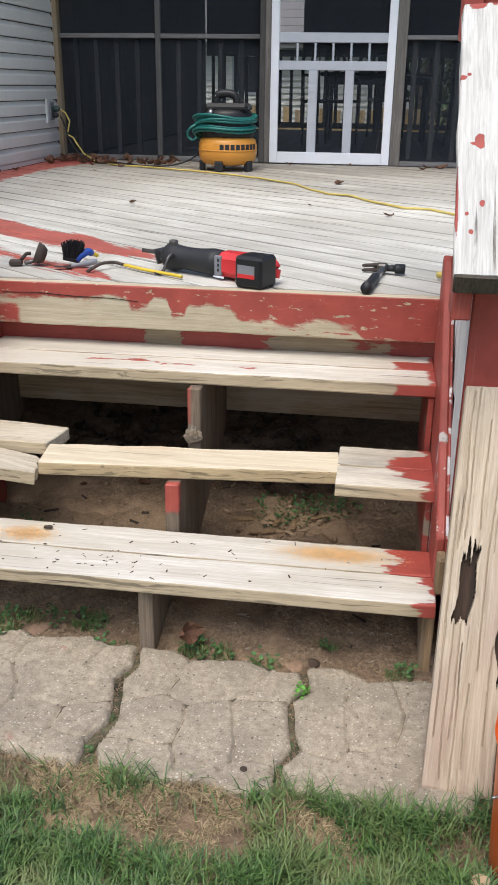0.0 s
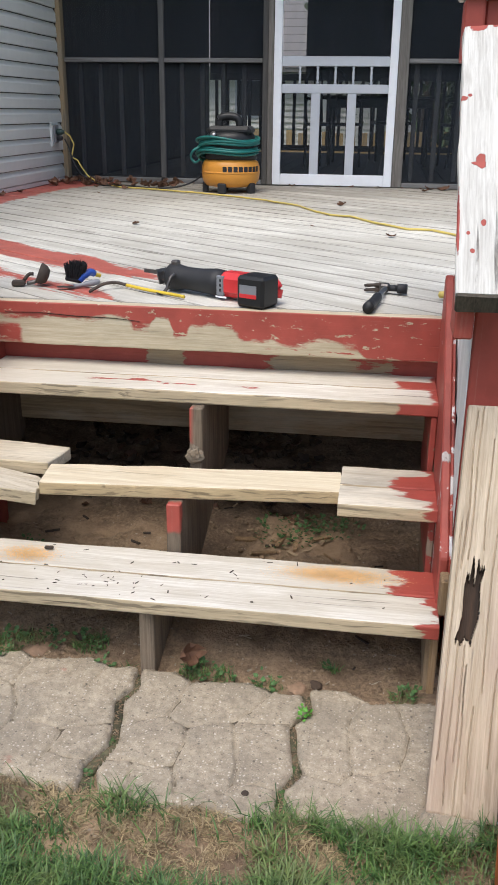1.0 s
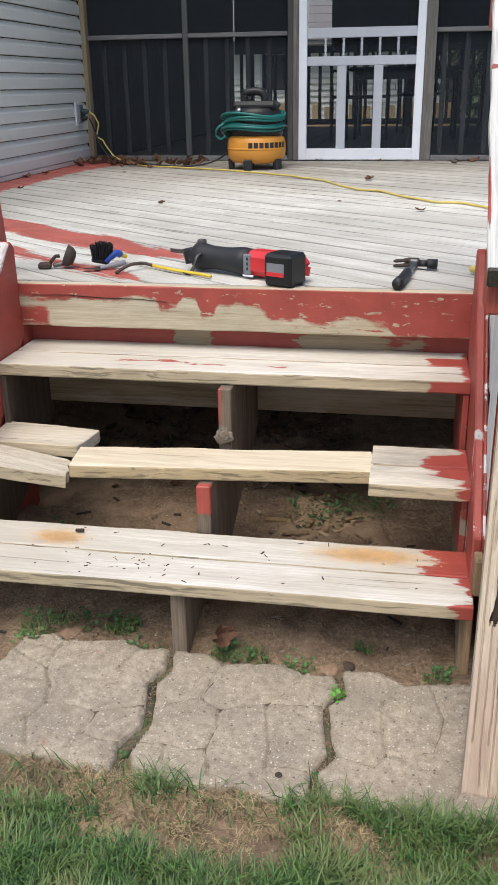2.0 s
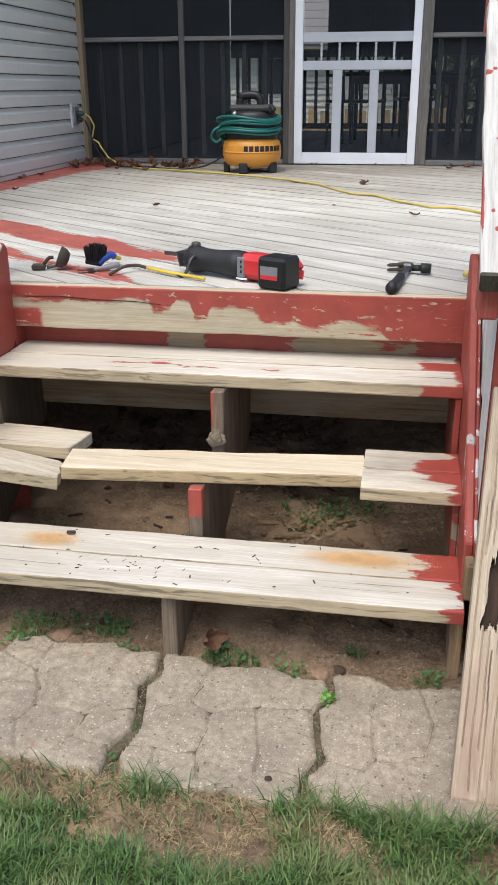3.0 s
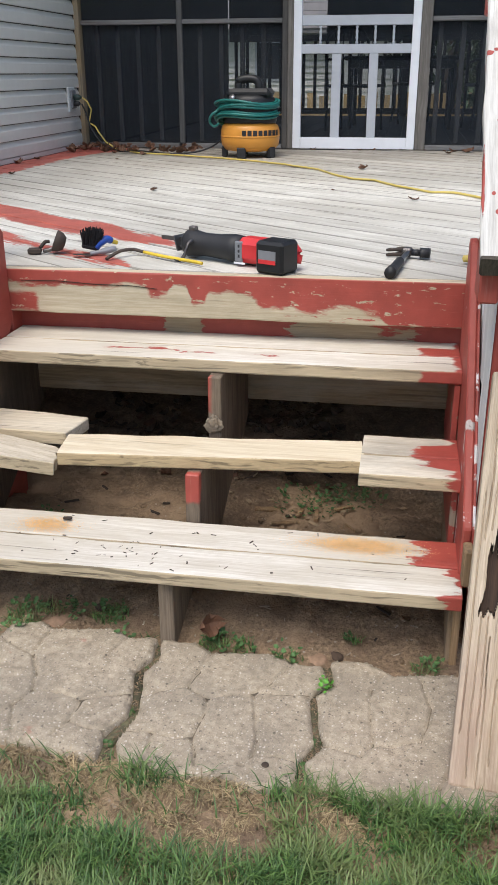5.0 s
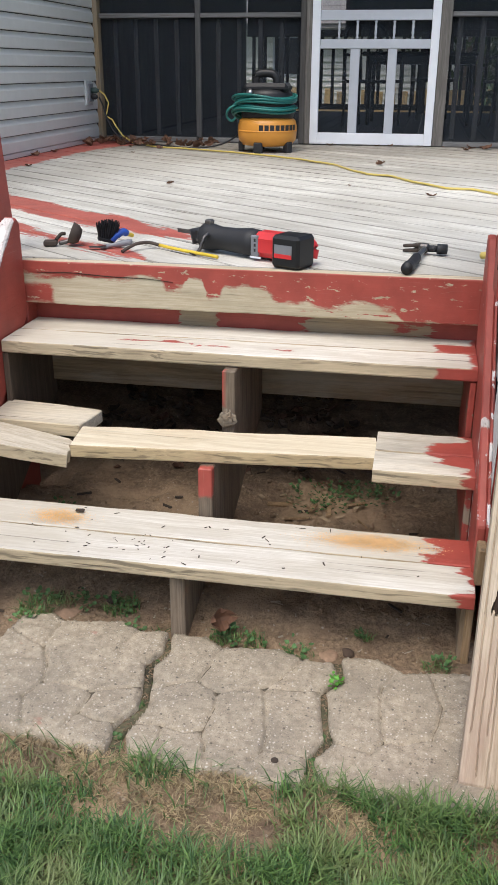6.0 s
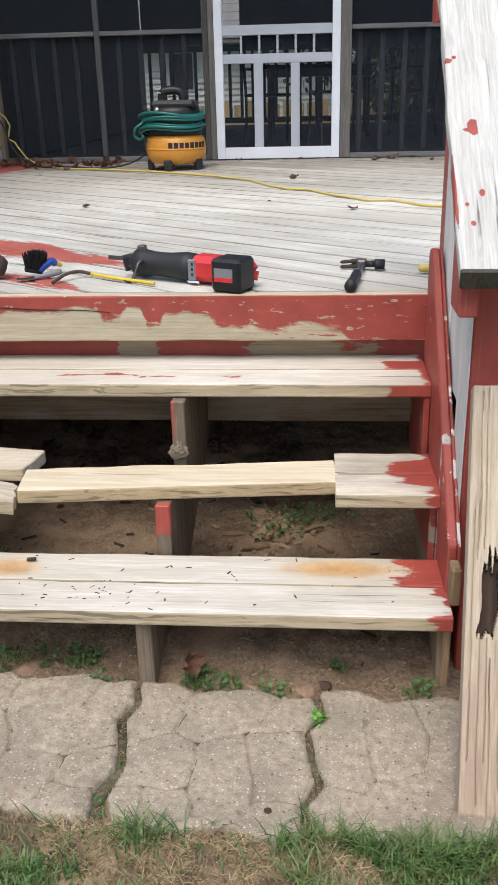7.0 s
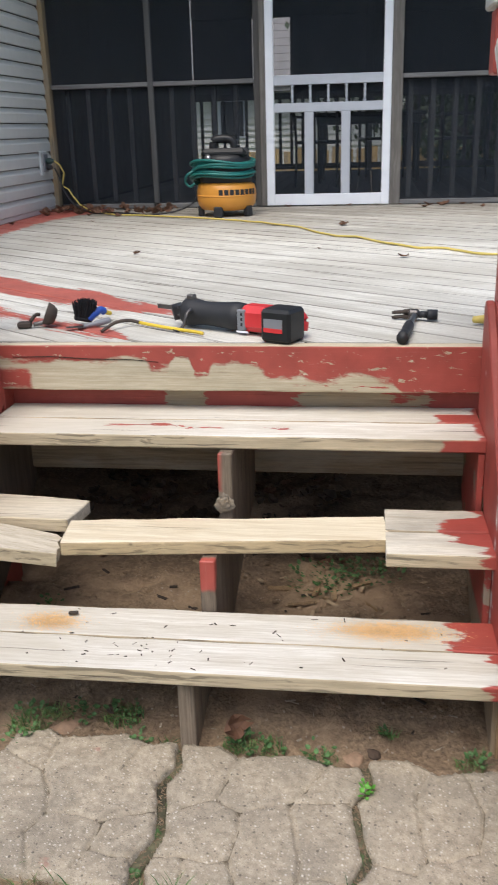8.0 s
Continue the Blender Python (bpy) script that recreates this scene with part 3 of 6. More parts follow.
def lathe(profile, sides=40, bm=None, squash=1.0):
    """Turns (radius, z) pairs round the z axis."""
    bm = bm or bmesh.new()
    rows = [[bm.verts.new((max(r, 1e-4) * math.cos(k * math.tau / sides), squash * max(r, 1e-4) * math.sin(k * math.tau / sides), z)) for k in range(sides)] for r, z in profile]
    for a, b in zip(rows, rows[1:]):
        for k in range(sides):
            bm.faces.new((a[k], a[(k + 1) % sides], b[(k + 1) % sides], b[k]))
    bm.faces.new(rows[0][::-1])
    bm.faces.new(rows[-1])
    bmesh.ops.recalc_face_normals(bm, faces=bm.faces[:])
    return bm


def moved(bm, m):
    bm.transform(m)
    return bm


def seg_dist(px, py, a, b):
    ax, ay, bx, by = *a, *b
    t = max(0.0, min(1.0, ((px - ax) * (bx - ax) + (py - ay) * (by - ay)) / ((bx - ax) ** 2 + (by - ay) ** 2 + 1e-12)))
    return math.hypot(px - ax - t * (bx - ax), py - ay - t * (by - ay))


def inside(px, py, poly):
    c = False
    for (x0, y0), (x1, y1) in zip(poly, poly[1:] + poly[:1]):
        if (y0 > py) != (y1 > py) and px < (x1 - x0) * (py - y0) / (y1 - y0) + x0:
            c = not c
    return c

# ---- ground ----
DECK_Z, FRONT, WALL_Y, HOUSE_X = 0.77, 2.70, 7.336, -2.656
LEFT_X, RIGHT_X = -1.246, 0.115


def soil_height(x, y):
    t = max(0.0, min(1.0, (y - 1.93) / 0.35))
    h = -0.02 + 0.075 * t * t * (3 - 2 * t) + 0.02 * max(0.0, min(1.0, (y - 2.4) / 1.0))
    rise = max(0.0, min(1.0, (y - 1.9) / 0.2))
    out = max(0.95 - y, x - 0.95 if y < 2.6 else x - 1.9, -1.9 - x if y < 2.6 else 0.0) + 0.30 * noise.noise((x * 2.1, y * 2.1, 8))
    h -= 0.45 * max(0.0, min(0.5, out))
    h += (0.006 + 0.020 * rise) * noise.noise((x * 6, y * 6, 0)) + (0.003 + 0.013 * rise) * noise.noise((x * 21, y * 21, 3)) + (0.004 + 0.004 * rise) * noise.noise((x * 60, y * 60, 5))
    return h


def height_sheet(name, x0, x1, y0, y1, cell, f, material, keep=None, parent=None):
    nx, ny = int((x1 - x0) / cell), int((y1 - y0) / cell)
    verts, index, faces = [], {}, []
    for j in range(ny + 1):
        for i in range(nx + 1):
            x, y = x0 + (x1 - x0) * i / nx, y0 + (y1 - y0) * j / ny
            index[i, j] = len(verts)
            verts.append((x, y, f(x, y)))
    for j in range(ny):
        for i in range(nx):
            if keep is None or keep(x0 + (x1 - x0) * (i + 0.5) / nx, y0 + (y1 - y0) * (j + 0.5) / ny):
                faces.append((index[i, j], index[i + 1, j], index[i + 1, j + 1], index[i, j + 1]))
    me = bpy.data.meshes.new(name)
    me.from_pydata(verts, [], faces)
    me.polygons.foreach_set("use_smooth", [True] * len(faces))
    me.materials.append(M[material])
    ob = new(name, me)
    if parent:
        ob.parent = parent
    return ob


gm = bmesh.new()
bmesh.ops.create_grid(gm, x_segments=60, y_segments=60, size=300)
for v in gm.verts:
    v.co.z = -0.10 if math.hypot(v.co.x, v.co.y) > 1 else -0.12
tagged(link("ground", gm, "lawn"), "green lawn reaching out round the house", "lawn", kind="structure")
bed = height_sheet("soil_bed", -3.0, 2.2, 0.2, 4.6, 0.016, soil_height, "soil")
tagged(bed, "bare brown soil and thatch under and before the steps", "soil", kind="structure")

# concrete slabs cast with a stone pattern
SLAB_A = [(-1.05, 1.80), (-1.01, 1.88), (-1.0, 1.965), (-0.93, 1.993), (-0.885, 1.962), (-0.74, 1.988), (-0.68, 1.955), (-0.615, 1.965), (-0.612, 1.895),
          (-0.638, 1.838), (-0.617, 1.745), (-0.606, 1.69), (-0.642, 1.62), (-0.632, 1.548), (-0.70, 1.54), (-0.79, 1.563), (-0.86, 1.567), (-0.98, 1.56), (-1.04, 1.66)]
SLAB_B = [(-0.598, 1.968), (-0.515, 1.969), (-0.465, 1.935), (-0.372, 1.949), (-0.312, 1.953), (-0.262, 1.926), (-0.194, 1.928), (-0.178, 1.869),
          (-0.213, 1.812), (-0.202, 1.738), (-0.188, 1.668), (-0.214, 1.60), (-0.21, 1.525), (-0.29, 1.517), (-0.352, 1.538), (-0.468, 1.527), (-0.58, 1.552),
          (-0.602, 1.60), (-0.578, 1.69), (-0.59, 1.76), (-0.606, 1.838), (-0.583, 1.895)]
SLAB_C = [(-0.168, 1.953), (-0.085, 1.960), (-0.023, 1.918), (0.05, 1.936), (0.13, 1.945), (0.20, 1.90), (0.235, 1.75), (0.215, 1.60), (0.182, 1.519), (0.076, 1.509),
          (-0.076, 1.513), (-0.18, 1.545), (-0.192, 1.60), (-0.158, 1.662), (-0.176, 1.725), (-0.19, 1.82), (-0.155, 1.864)]
CUTS_A = [[(-0.994, 1.902), (-0.932, 1.866), (-0.894, 1.845), (-0.857, 1.781), (-0.842, 1.718), (-0.868, 1.668), (-0.829, 1.572)], [(-0.842, 1.718), (-0.784, 1.72), (-0.717, 1.707), (-0.664, 1.734), (-0.617, 1.747)],
          [(-0.717, 1.707), (-0.723, 1.639), (-0.743, 1.586)], [(-0.688, 1.951), (-0.714, 1.864)], [(-0.72, 1.632), (-0.671, 1.619), (-0.637, 1.622)], [(-0.894, 1.845), (-0.89, 1.948)]]
CUTS_B = [[(-0.467, 1.934), (-0.481, 1.858), (-0.494, 1.798), (-0.532, 1.784), (-0.59, 1.751)], [(-0.494, 1.798), (-0.44, 1.767), (-0.434, 1.715), (-0.447, 1.641), (-0.482, 1.628), (-0.532, 1.634), (-0.596, 1.634)],
          [(-0.44, 1.767), (-0.387, 1.783), (-0.335, 1.804), (-0.305, 1.845), (-0.268, 1.918)], [(-0.335, 1.804), (-0.321, 1.718), (-0.305, 1.65), (-0.306, 1.603), (-0.328, 1.567)],
          [(-0.447, 1.641), (-0.428, 1.583), (-0.417, 1.553)], [(-0.532, 1.634), (-0.529, 1.587)], [(-0.335, 1.804), (-0.269, 1.81), (-0.21, 1.82)], [(-0.298, 1.608), (-0.251, 1.608), (-0.218, 1.6)]]
CUTS_C = [[(-0.044, 1.919), (-0.072, 1.858), (-0.068, 1.759), (-0.059, 1.676), (-0.085, 1.635), (-0.169, 1.658)], [(-0.059, 1.673), (-0.018, 1.676), (0.044, 1.703), (0.066, 1.817), (0.038, 1.924)],
          [(0.107, 1.637), (0.079, 1.571), (0.065, 1.534)]]


def slab(poly, cuts, lift, label):
    xs, ys = [p[0] for p in poly], [p[1] for p in poly]

    def f(x, y):
        wx = x + 0.004 * noise.noise((x * 26, y * 26, 1))
        wy = y + 0.004 * noise.noise((x * 26, y * 26, 9))
        d = min(seg_dist(wx, wy, a, b) for a, b in zip(poly, poly[1:] + poly[:1]))
        z = lift + 0.004 * noise.noise((x * 7, y * 7, 2)) + 0.0024 * noise.noise((x * 30, y * 30, 6)) + 0.0016 * noise.noise((x * 90, y * 90, 4))
        if not inside(wx, wy, poly) and d > 0.002:
            return lift - 0.055 * min(1.0, (d - 0.002) / 0.008)
        z -= 0.007 * max(0.0, 1 - d / 0.010) ** 2
        for line in cuts:
            for a, b in zip(line, line[1:]):
                c = seg_dist(wx, wy, a, b)
                if c < 0.008:
                    z -= 0.008 * (1 - c / 0.008) ** 1.3
        return z

    ob = height_sheet("paving_slab", min(xs) - 0.02, max(xs) + 0.02, min(ys) - 0.02, max(ys) + 0.02, 0.0036, f, "concrete")
    return tagged(ob, label, "paving slab", "slabs before the steps")


slab(SLAB_A, CUTS_A, 0.006, "grey concrete paving slab with cast stone pattern, at the step foot")
slab(SLAB_B, CUTS_B, 0.0, "worn grey concrete slab with a small hole, at the step foot")
slab(SLAB_C, CUTS_C, 0.0, "grey concrete paving slab with reddish stains beside a removed board")
for name, line in (("moss_joint", [(-0.605, 1.96), (-0.597, 1.895), (-0.622, 1.838), (-0.604, 1.745), (-0.594, 1.69), (-0.622, 1.61), (-0.615, 1.54)]),
                   ("moss_joint", [(-0.182, 1.94), (-0.166, 1.866), (-0.200, 1.816), (-0.190, 1.735), (-0.173, 1.665), (-0.202, 1.60), (-0.196, 1.53)])):
    strip = tube([(a, c, -0.018) for a, c in line], 0.014, 8)
    for v in strip.verts:
        v.co.z = -0.020 + (v.co.z + 0.018) * 0.35 + 0.005 * noise.noise((v.co.x * 70, v.co.y * 70, 0))
    tagged(link(name, strip, "moss", smooth=True), "dark mossy soil in the joint between slabs", "moss", kind="stuff")
for cuts in (CUTS_A, CUTS_B, CUTS_C):
    dirt = bmesh.new()
    for line in cuts:
        run = []
        for (ax, ay), (bx, by) in zip(line, line[1:]):
            n = max(1, int(math.hypot(bx - ax, by - ay) / 0.008))
            run += [(ax + (bx - ax) * q / n, ay + (by - ay) * q / n) for q in range(n)]
        run.append(line[-1])
        tube([(px - 0.004 * noise.noise((px * 26, py * 26, 1)), py - 0.004 * noise.noise((px * 26, py * 26, 9)), -0.0088 + 0.003 * noise.noise((px * 60, py * 60, 3)) + (0.006 if cuts is CUTS_A else 0.0)) for px, py in run],
             [0.0012 + 0.0026 * abs(noise.noise((k * 0.37, len(run), 5))) for k in range(len(run))], 6, dirt, 1)
    tagged(link("groove_dirt", dirt, "groove", smooth=True), "dark dirt lodged in the cast grooves of a slab", "dirt", kind="stuff")
holes = lathe([(0.0005, 0.0018), (0.006, 0.0016), (0.008, 0.001), (0.008, -0.002)], 12)
hole = link("drill_hole", moved(holes, pose(-0.276, 1.574, 0.001)), "chip", smooth=True)
tagged(hole, "small round dark hole in a concrete slab", "hole")

# ---- house wall with lap siding ----
wall = empty("wall_west", "house wall clad with pale grey lap siding", "house wall", kind="structure")
part("sheathing", box(HOUSE_X - 0.16, HOUSE_X - 0.014, 2.9, 13.5, 0.0, 3.4, 0), "dark", wall)
course = prism([(0.0, 0.006), (0.018, 0.006), (0.0195, 0.010), (0.0185, 0.068), (0.013, 0.080), (0.004, 0.095), (0.0, 0.1025)], 4.6, WALL_Y - 0.03, "y", 0)
course.transform(Matrix.Translation((HOUSE_X - 0.012, 0, 0.80)))
first = part("siding_course", course, "siding", wall)
for i in range(1, 24):
    ob = new("siding_course", first.data)
    ob.parent = wall
    ob.location.z = 0.1026 * i
part("drip_edge", box(HOUSE_X - 0.016, HOUSE_X + 0.004, 2.9, WALL_Y - 0.03, 0.772, 0.802, 0.002), "siding", wall)
part("far_cladding", box(HOUSE_X - 0.014, HOUSE_X, WALL_Y + 0.08, 13.5, 0.77, 3.3, 0), "grey", wall)
tagged(link("trim", box(HOUSE_X, HOUSE_X + 0.04, WALL_Y - 0.03, WALL_Y + 0.06, DECK_Z + 0.004, 3.3, 0.004), "tan"), "tan painted corner trim board between siding and porch", "trim", kind="structure")

# ---- deck ----
deck = empty("floor", "weathered diagonal deck boards with remains of red paint", "deck", kind="structure")
DX0, DX1 = HOUSE_X + 0.004, 2.6


def clip(poly, nx, ny, c):
    out = []
    for a, b in zip(poly, poly[1:] + poly[:1]):
        da, db = nx * a[0] + ny * a[1] - c, nx * b[0] + ny * b[1] - c
        if da <= 0:
            out.append(a)
        if (da < 0 < db) or (db < 0 < da):
            t = da / (da - db)
            out.append((a[0] + (b[0] - a[0]) * t, a[1] + (b[1] - a[1]) * t))
    return out


cs, sn = math.cos(-BOARD_TURN), math.sin(-BOARD_TURN)
PITCH = 0.1455
rnd = random.Random(4)
for i in range(-20, 80):
    w0, w1 = 2.016 + i * PITCH, 2.016 + (i + 1) * PITCH - rnd.choice((0.004, 0.006, 0.007, 0.010))
    quad = [(u * cs - w * sn, u * sn + w * cs) for u, w in ((-9, w0), (9, w0), (9, w1), (-9, w1))]
    for nx, ny, c in ((-1, 0, -DX0), (1, 0, DX1), (0, -1, -(FRONT + 0.039)), (0, 1, WALL_Y - 0.01)):
        quad = clip(quad, nx, ny, c) if quad else quad
    if len(quad) >= 3 and abs(sum(a[0] * b[1] - b[0] * a[1] for a, b in zip(quad, quad[1:] + quad[:1]))) > 0.004:
        top = DECK_Z + rnd.uniform(-0.0015, 0.0015)
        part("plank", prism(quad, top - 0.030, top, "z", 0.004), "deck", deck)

# stair head: fascia, recessed riser, joists
rim = empty("deck_rim", "deck rim boards with peeling red paint above the steps", "fascia", kind="structure")
part("fascia", moved(lumber(1.386, 0.134, 0.036, 3, 0.0012), pose(LEFT_X - 0.02, FRONT, 0.7025, 90)), "fascia", rim, "fascia board with torn red paint")
part("split", prism([(-1.21, 0.7335), (-1.10, 0.7365), (-0.98, 0.7300), (-0.86, 0.7285), (-0.78, 0.7215), (-0.78, 0.7208), (-0.86, 0.7270), (-0.98, 0.7280), (-1.10, 0.7350), (-1.21, 0.7325)], FRONT - 0.0022, FRONT + 0.004, "y", 0), "decay", rim, "dark split along the grain")
part("riser", box(LEFT_X - 0.02, RIGHT_X + 0.02, 2.772, 2.80, 0.55, 0.73, 0.003), "riser", rim, "dark red recessed board")
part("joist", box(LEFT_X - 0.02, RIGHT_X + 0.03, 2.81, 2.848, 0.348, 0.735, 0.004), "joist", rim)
# unseen boards added round the deck to keep daylight from under it
part("skirting", box(RIGHT_X + 0.24, DX1, FRONT, FRONT + 0.035, 0.0, 0.742, 0.003), "red", rim)
part("skirting", box(-2.64, LEFT_X - 0.03, FRONT, FRONT + 0.035, 0.0, 0.742, 0.003), "red", rim)
part("side_skirting", box(DX1 - 0.04, DX1, FRONT + 0.05, WALL_Y, 0.0, 0.742, 0.003), "red", rim)
# added black sheets stand in for the deep shade under the deck
part("back_skirting", box(-0.55, DX1, 3.75, 3.78, 0.0, 0.742, 0.0), "black", rim, "added black sheet standing in for the deep shade under the deck")
part("back_skirting", box(-2.64, -0.56, 3.75, 3.78, 0.0, 0.742, 0.0), "black", rim, "added black sheet standing in for the deep shade under the deck")

# ---- steps ----
stairs = empty("staircase", "wooden deck steps under repair with missing treads", "stairs", kind="structure")


def tread(x0, x1, y0, y1, top, seed, material="tread", label="", ragged_end=0.0, m=None):
    bm = lumber(x1 - x0, y1 - y0, 0.038, seed, ragged_end=ragged_end)
    bm.transform(m if m is not None else pose(x0, (y0 + y1) / 2, top))
    return part("tread_board", bm, material, stairs, label)


M["tread1"] = wood("bleached upper tread wood", (0.70, 0.675, 0.61), (0.49, 0.445, 0.37), "x", 0, paint_upper, stain=(0.46, 0.415, 0.33), field=0.6, cracks=0.75, dirt=0.5, edge=(0.53, 0.43, 0.29))
M["patch"] = wood("bleached tread end with red paint", (0.70, 0.66, 0.57), (0.50, 0.44, 0.34), "x", 0, paint_patch, cracks=0.5, edge=(0.55, 0.45, 0.30))
tread(LEFT_X, RIGHT_X, 2.490, 2.624, 0.575, 1, "tread1", "bleached tread board with a few red streaks")
tread(LEFT_X, RIGHT_X, 2.630, 2.768, 0.575, 2, "tread1")
tread(LEFT_X, RIGHT_X + 0.006, 1.948, 2.078, 0.207, 5, "tread", "bleached tread board strewn with chips")
tread(LEFT_X, RIGHT_X + 0.006, 2.083, 2.214, 0.207, 6, "tread")
tread(-0.138, RIGHT_X + 0.0005, 2.215, 2.340, 0.383, 7, "patch", "short tread stub with red paint")
tread(-0.138, RIGHT_X, 2.347, 2.478, 0.383, 8, "patch")
part("tread_board", moved(prism([(-1.248, 2.512), (-1.08, 2.497), (-0.942, 2.476), (-0.951, 2.41), (-0.966, 2.346), (-1.248, 2.354)], -0.038, 0, "z", 0.003), pose(0, 0, 0.385)), "broken", stairs, "old tread stub with an angled cut")
part("tread_board", moved(prism([(0, 2.340), (0.10, 2.338), (0.235, 2.330), (0.255, 2.315), (0.250, 2.29), (0.266, 2.262), (0.262, 2.25), (0.270, 2.226), (0.12, 2.208), (-0.026, 2.20), (-0.026, 2.341)], -0.038, 0, "z", 0.002), pose(-1.222, 0, 0.385, 0, 8.5, 0)), "broken", stairs, "splintered tread stub sagging at its end")
loose = link("loose_board", moved(lumber(0.815, 0.14, 0.038, 11), pose(-0.945, 2.278, 0.386, 0, 0.4, 6.2)), "fresh")
tagged(loose, "pale fresh-cut board laid loose across the step stringer", "board")

SAW = [(1.97, -0.06), (1.97, 0.166), (2.22, 0.166), (2.22, 0.342), (2.46, 0.342), (2.46, 0.534), (2.80, 0.534), (2.80, 0.30), (2.2, -0.06)]
mid = prism(SAW, -0.606, -0.568, "x", 0.003)
for v in mid.verts:
    v.co.x += 0.055 * (v.co.y - 1.97)
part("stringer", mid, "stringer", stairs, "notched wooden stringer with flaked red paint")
M["footwood"] = wood("warm brown bare wood", (0.40, 0.27, 0.15), (0.22, 0.14, 0.07), "z", 0, None, stain=(0.14, 0.09, 0.05), cracks=0.7)
# dark brown that carries the shade under the treads in its colour
M["shadewood"] = wood("bare wood darkened for shade", (0.12, 0.085, 0.06), (0.05, 0.036, 0.026), "z", 0, None, stain=(0.04, 0.03, 0.022), cracks=0.5)
M["carriage"] = wood("red painted stringer", (0.4, 0.3, 0.2), (0.25, 0.18, 0.11), "z", 0, paint_above(0.17, 0.40), cracks=0.4)
CARR = [(a + (0.035 if b > 0 else 0.03), b) for a, b in SAW]
part("stringer", prism(CARR, 0.098, 0.1145, "x", 0.002), "carriage", stairs, "red painted notched stringer")
part("stringer", prism(CARR, -1.2495, -1.231, "x", 0.002), "shadewood", stairs, "bare notched stringer with shade put into its dark colour")
torn = bmesh.new()
bmesh.ops.create_icosphere(torn, subdivisions=3, radius=1)
for v in torn.verts:
    k = 1 + 0.35 * noise.noise(v.co * 2.3) + 0.2 * noise.noise(Vector((v.co.x * 9, v.co.y * 9, v.co.z * 2)))
    v.co = Vector((v.co.x * 0.021 * k * (1.15 - 0.5 * v.co.z), v.co.y * 0.010 * k, v.co.z * 0.026 * k))
torn.transform(pose(-0.561, 2.452, 0.398))
part("torn_splinters", torn, "joist", stairs, "tuft of torn wood fibres")
SKIRT = [(2.055, 0.17), (2.055, 0.33), (2.30, 0.565), (2.60, 0.855), (2.645, 0.893), (2.678, 0.900), (2.698, 0.880), (2.698, 0.60), (2.25, 0.17)]
part("skirt_facing", prism(SKIRT, 0.1385, 0.1455, "x", 0.002), "chipped", stairs, "red painted outer side board")
part("skirt_board", prism(SKIRT, 0.116, 0.138, "x", 0.004), "skirt", stairs, "red painted sloping side board with white scrapes")
part("skirt_board", prism(SKIRT, -1.288, -1.250, "x", 0.006), "skirt", stairs, "red painted sloping side board")
part("riser_return", box(-1.288, -1.2525, 2.7005, 2.80, 0.50, 0.70, 0.003), "riser", stairs, "dark red board behind the side board")
part("skirt_foot", box(0.120, 0.142, 2.000, 2.052, 0.205, 0.300, 0.004), "footwood", stairs, "bare brown end grain block")
part("post_foot", box(0.108, 0.126, 1.99, 2.03, -0.05, 0.168, 0.003), "footwood", stairs, "warm brown foot of the side post")

# ---- railing ----
rail = empty("handrail", "step handrail with a stripped white cap on red posts", "railing", kind="structure")
SLOPE = math.atan(0.733)
part("white_facing", box(0.1460, 0.1487, 2.131, 2.269, 0.25, 0.955, 0.0008), "white", rail, "scraped white board beside the newel")
part("newel_post", box(0.149, 0.289, 2.13, 2.27, -0.05, 1.01, 0.006), "red", rail, "red painted newel post")
CAP0, CAP1 = 1.974, 2.735
def railing_board(length, width, thick, seed, start_x, name, material, label, y0, z0):
    bm = lumber(length, width, thick, seed, 0.003, 0.02)
    bm.transform(pose(0, 0, 0, 0, 0, 90))
    for v in bm.verts:
        v.co.y += v.co.z * math.tan(SLOPE) * 0.35
    ob = part(name, bm, material, rail, label)
    ob.matrix_basis = Matrix.Translation((start_x, y0, z0)) @ Euler((SLOPE, 0, radians(-1.6))).to_matrix().to_4x4()
    return ob


railing_board((CAP1 - CAP0) / math.cos(SLOPE), 0.14, 0.038, 21, 0.1575, "handrail_cap", "cap", "stripped weathered handrail cap with red specks", CAP0, 0.982)
railing_board(0.009, 0.138, 0.037, 22, 0.1575, "cap_end", "endgrain", "dark mouldy end grain", CAP0 - 0.007, 0.976)
part("sub_rail", prism([(2.012, 0.875), (2.012, 0.948), (2.125, 1.032), (2.125, 0.875)], 0.096, 0.136, "x", 0.004), "red", rail, "red block under the cap")
part("upper_post", box(0.170, 0.250, 2.82, 2.91, DECK_Z + 0.004, 1.61, 0.005), "red", rail, "red painted upper post")
part("post_block", box(0.113, 0.168, 2.80, 2.89, 1.455, 1.61, 0.005), "red", rail, "red block beside the post")
part("upper_cap", box(0.100, 0.26, 2.78, 2.93, 1.613, 1.65, 0.005), "cap", rail)
leaning = box(-1.425, -1.337, 2.76, 2.85, DECK_Z + 0.004, 1.75, 0.005)
for v in leaning.verts:
    v.co.x -= 0.053 * (v.co.z - DECK_Z)
part("upper_post", leaning, "red", rail, "red painted upper post leaning a little")
# panels added at both sides to block light leaking under the treads
part("side_panel", prism([(2.06, -0.04), (2.06, 0.165), (2.25, 0.165), (2.69, 0.59), (2.69, -0.04)], -1.288, -1.262, "x", 0.003), "red", rail, "added red panel keeping side light from under the steps")
part("side_panel", prism([(2.06, -0.04), (2.06, 0.165), (2.25, 0.165), (2.69, 0.59), (2.69, -0.04)], 0.152, 0.174, "x", 0.003), "red", rail, "added red panel keeping side light from under the steps")
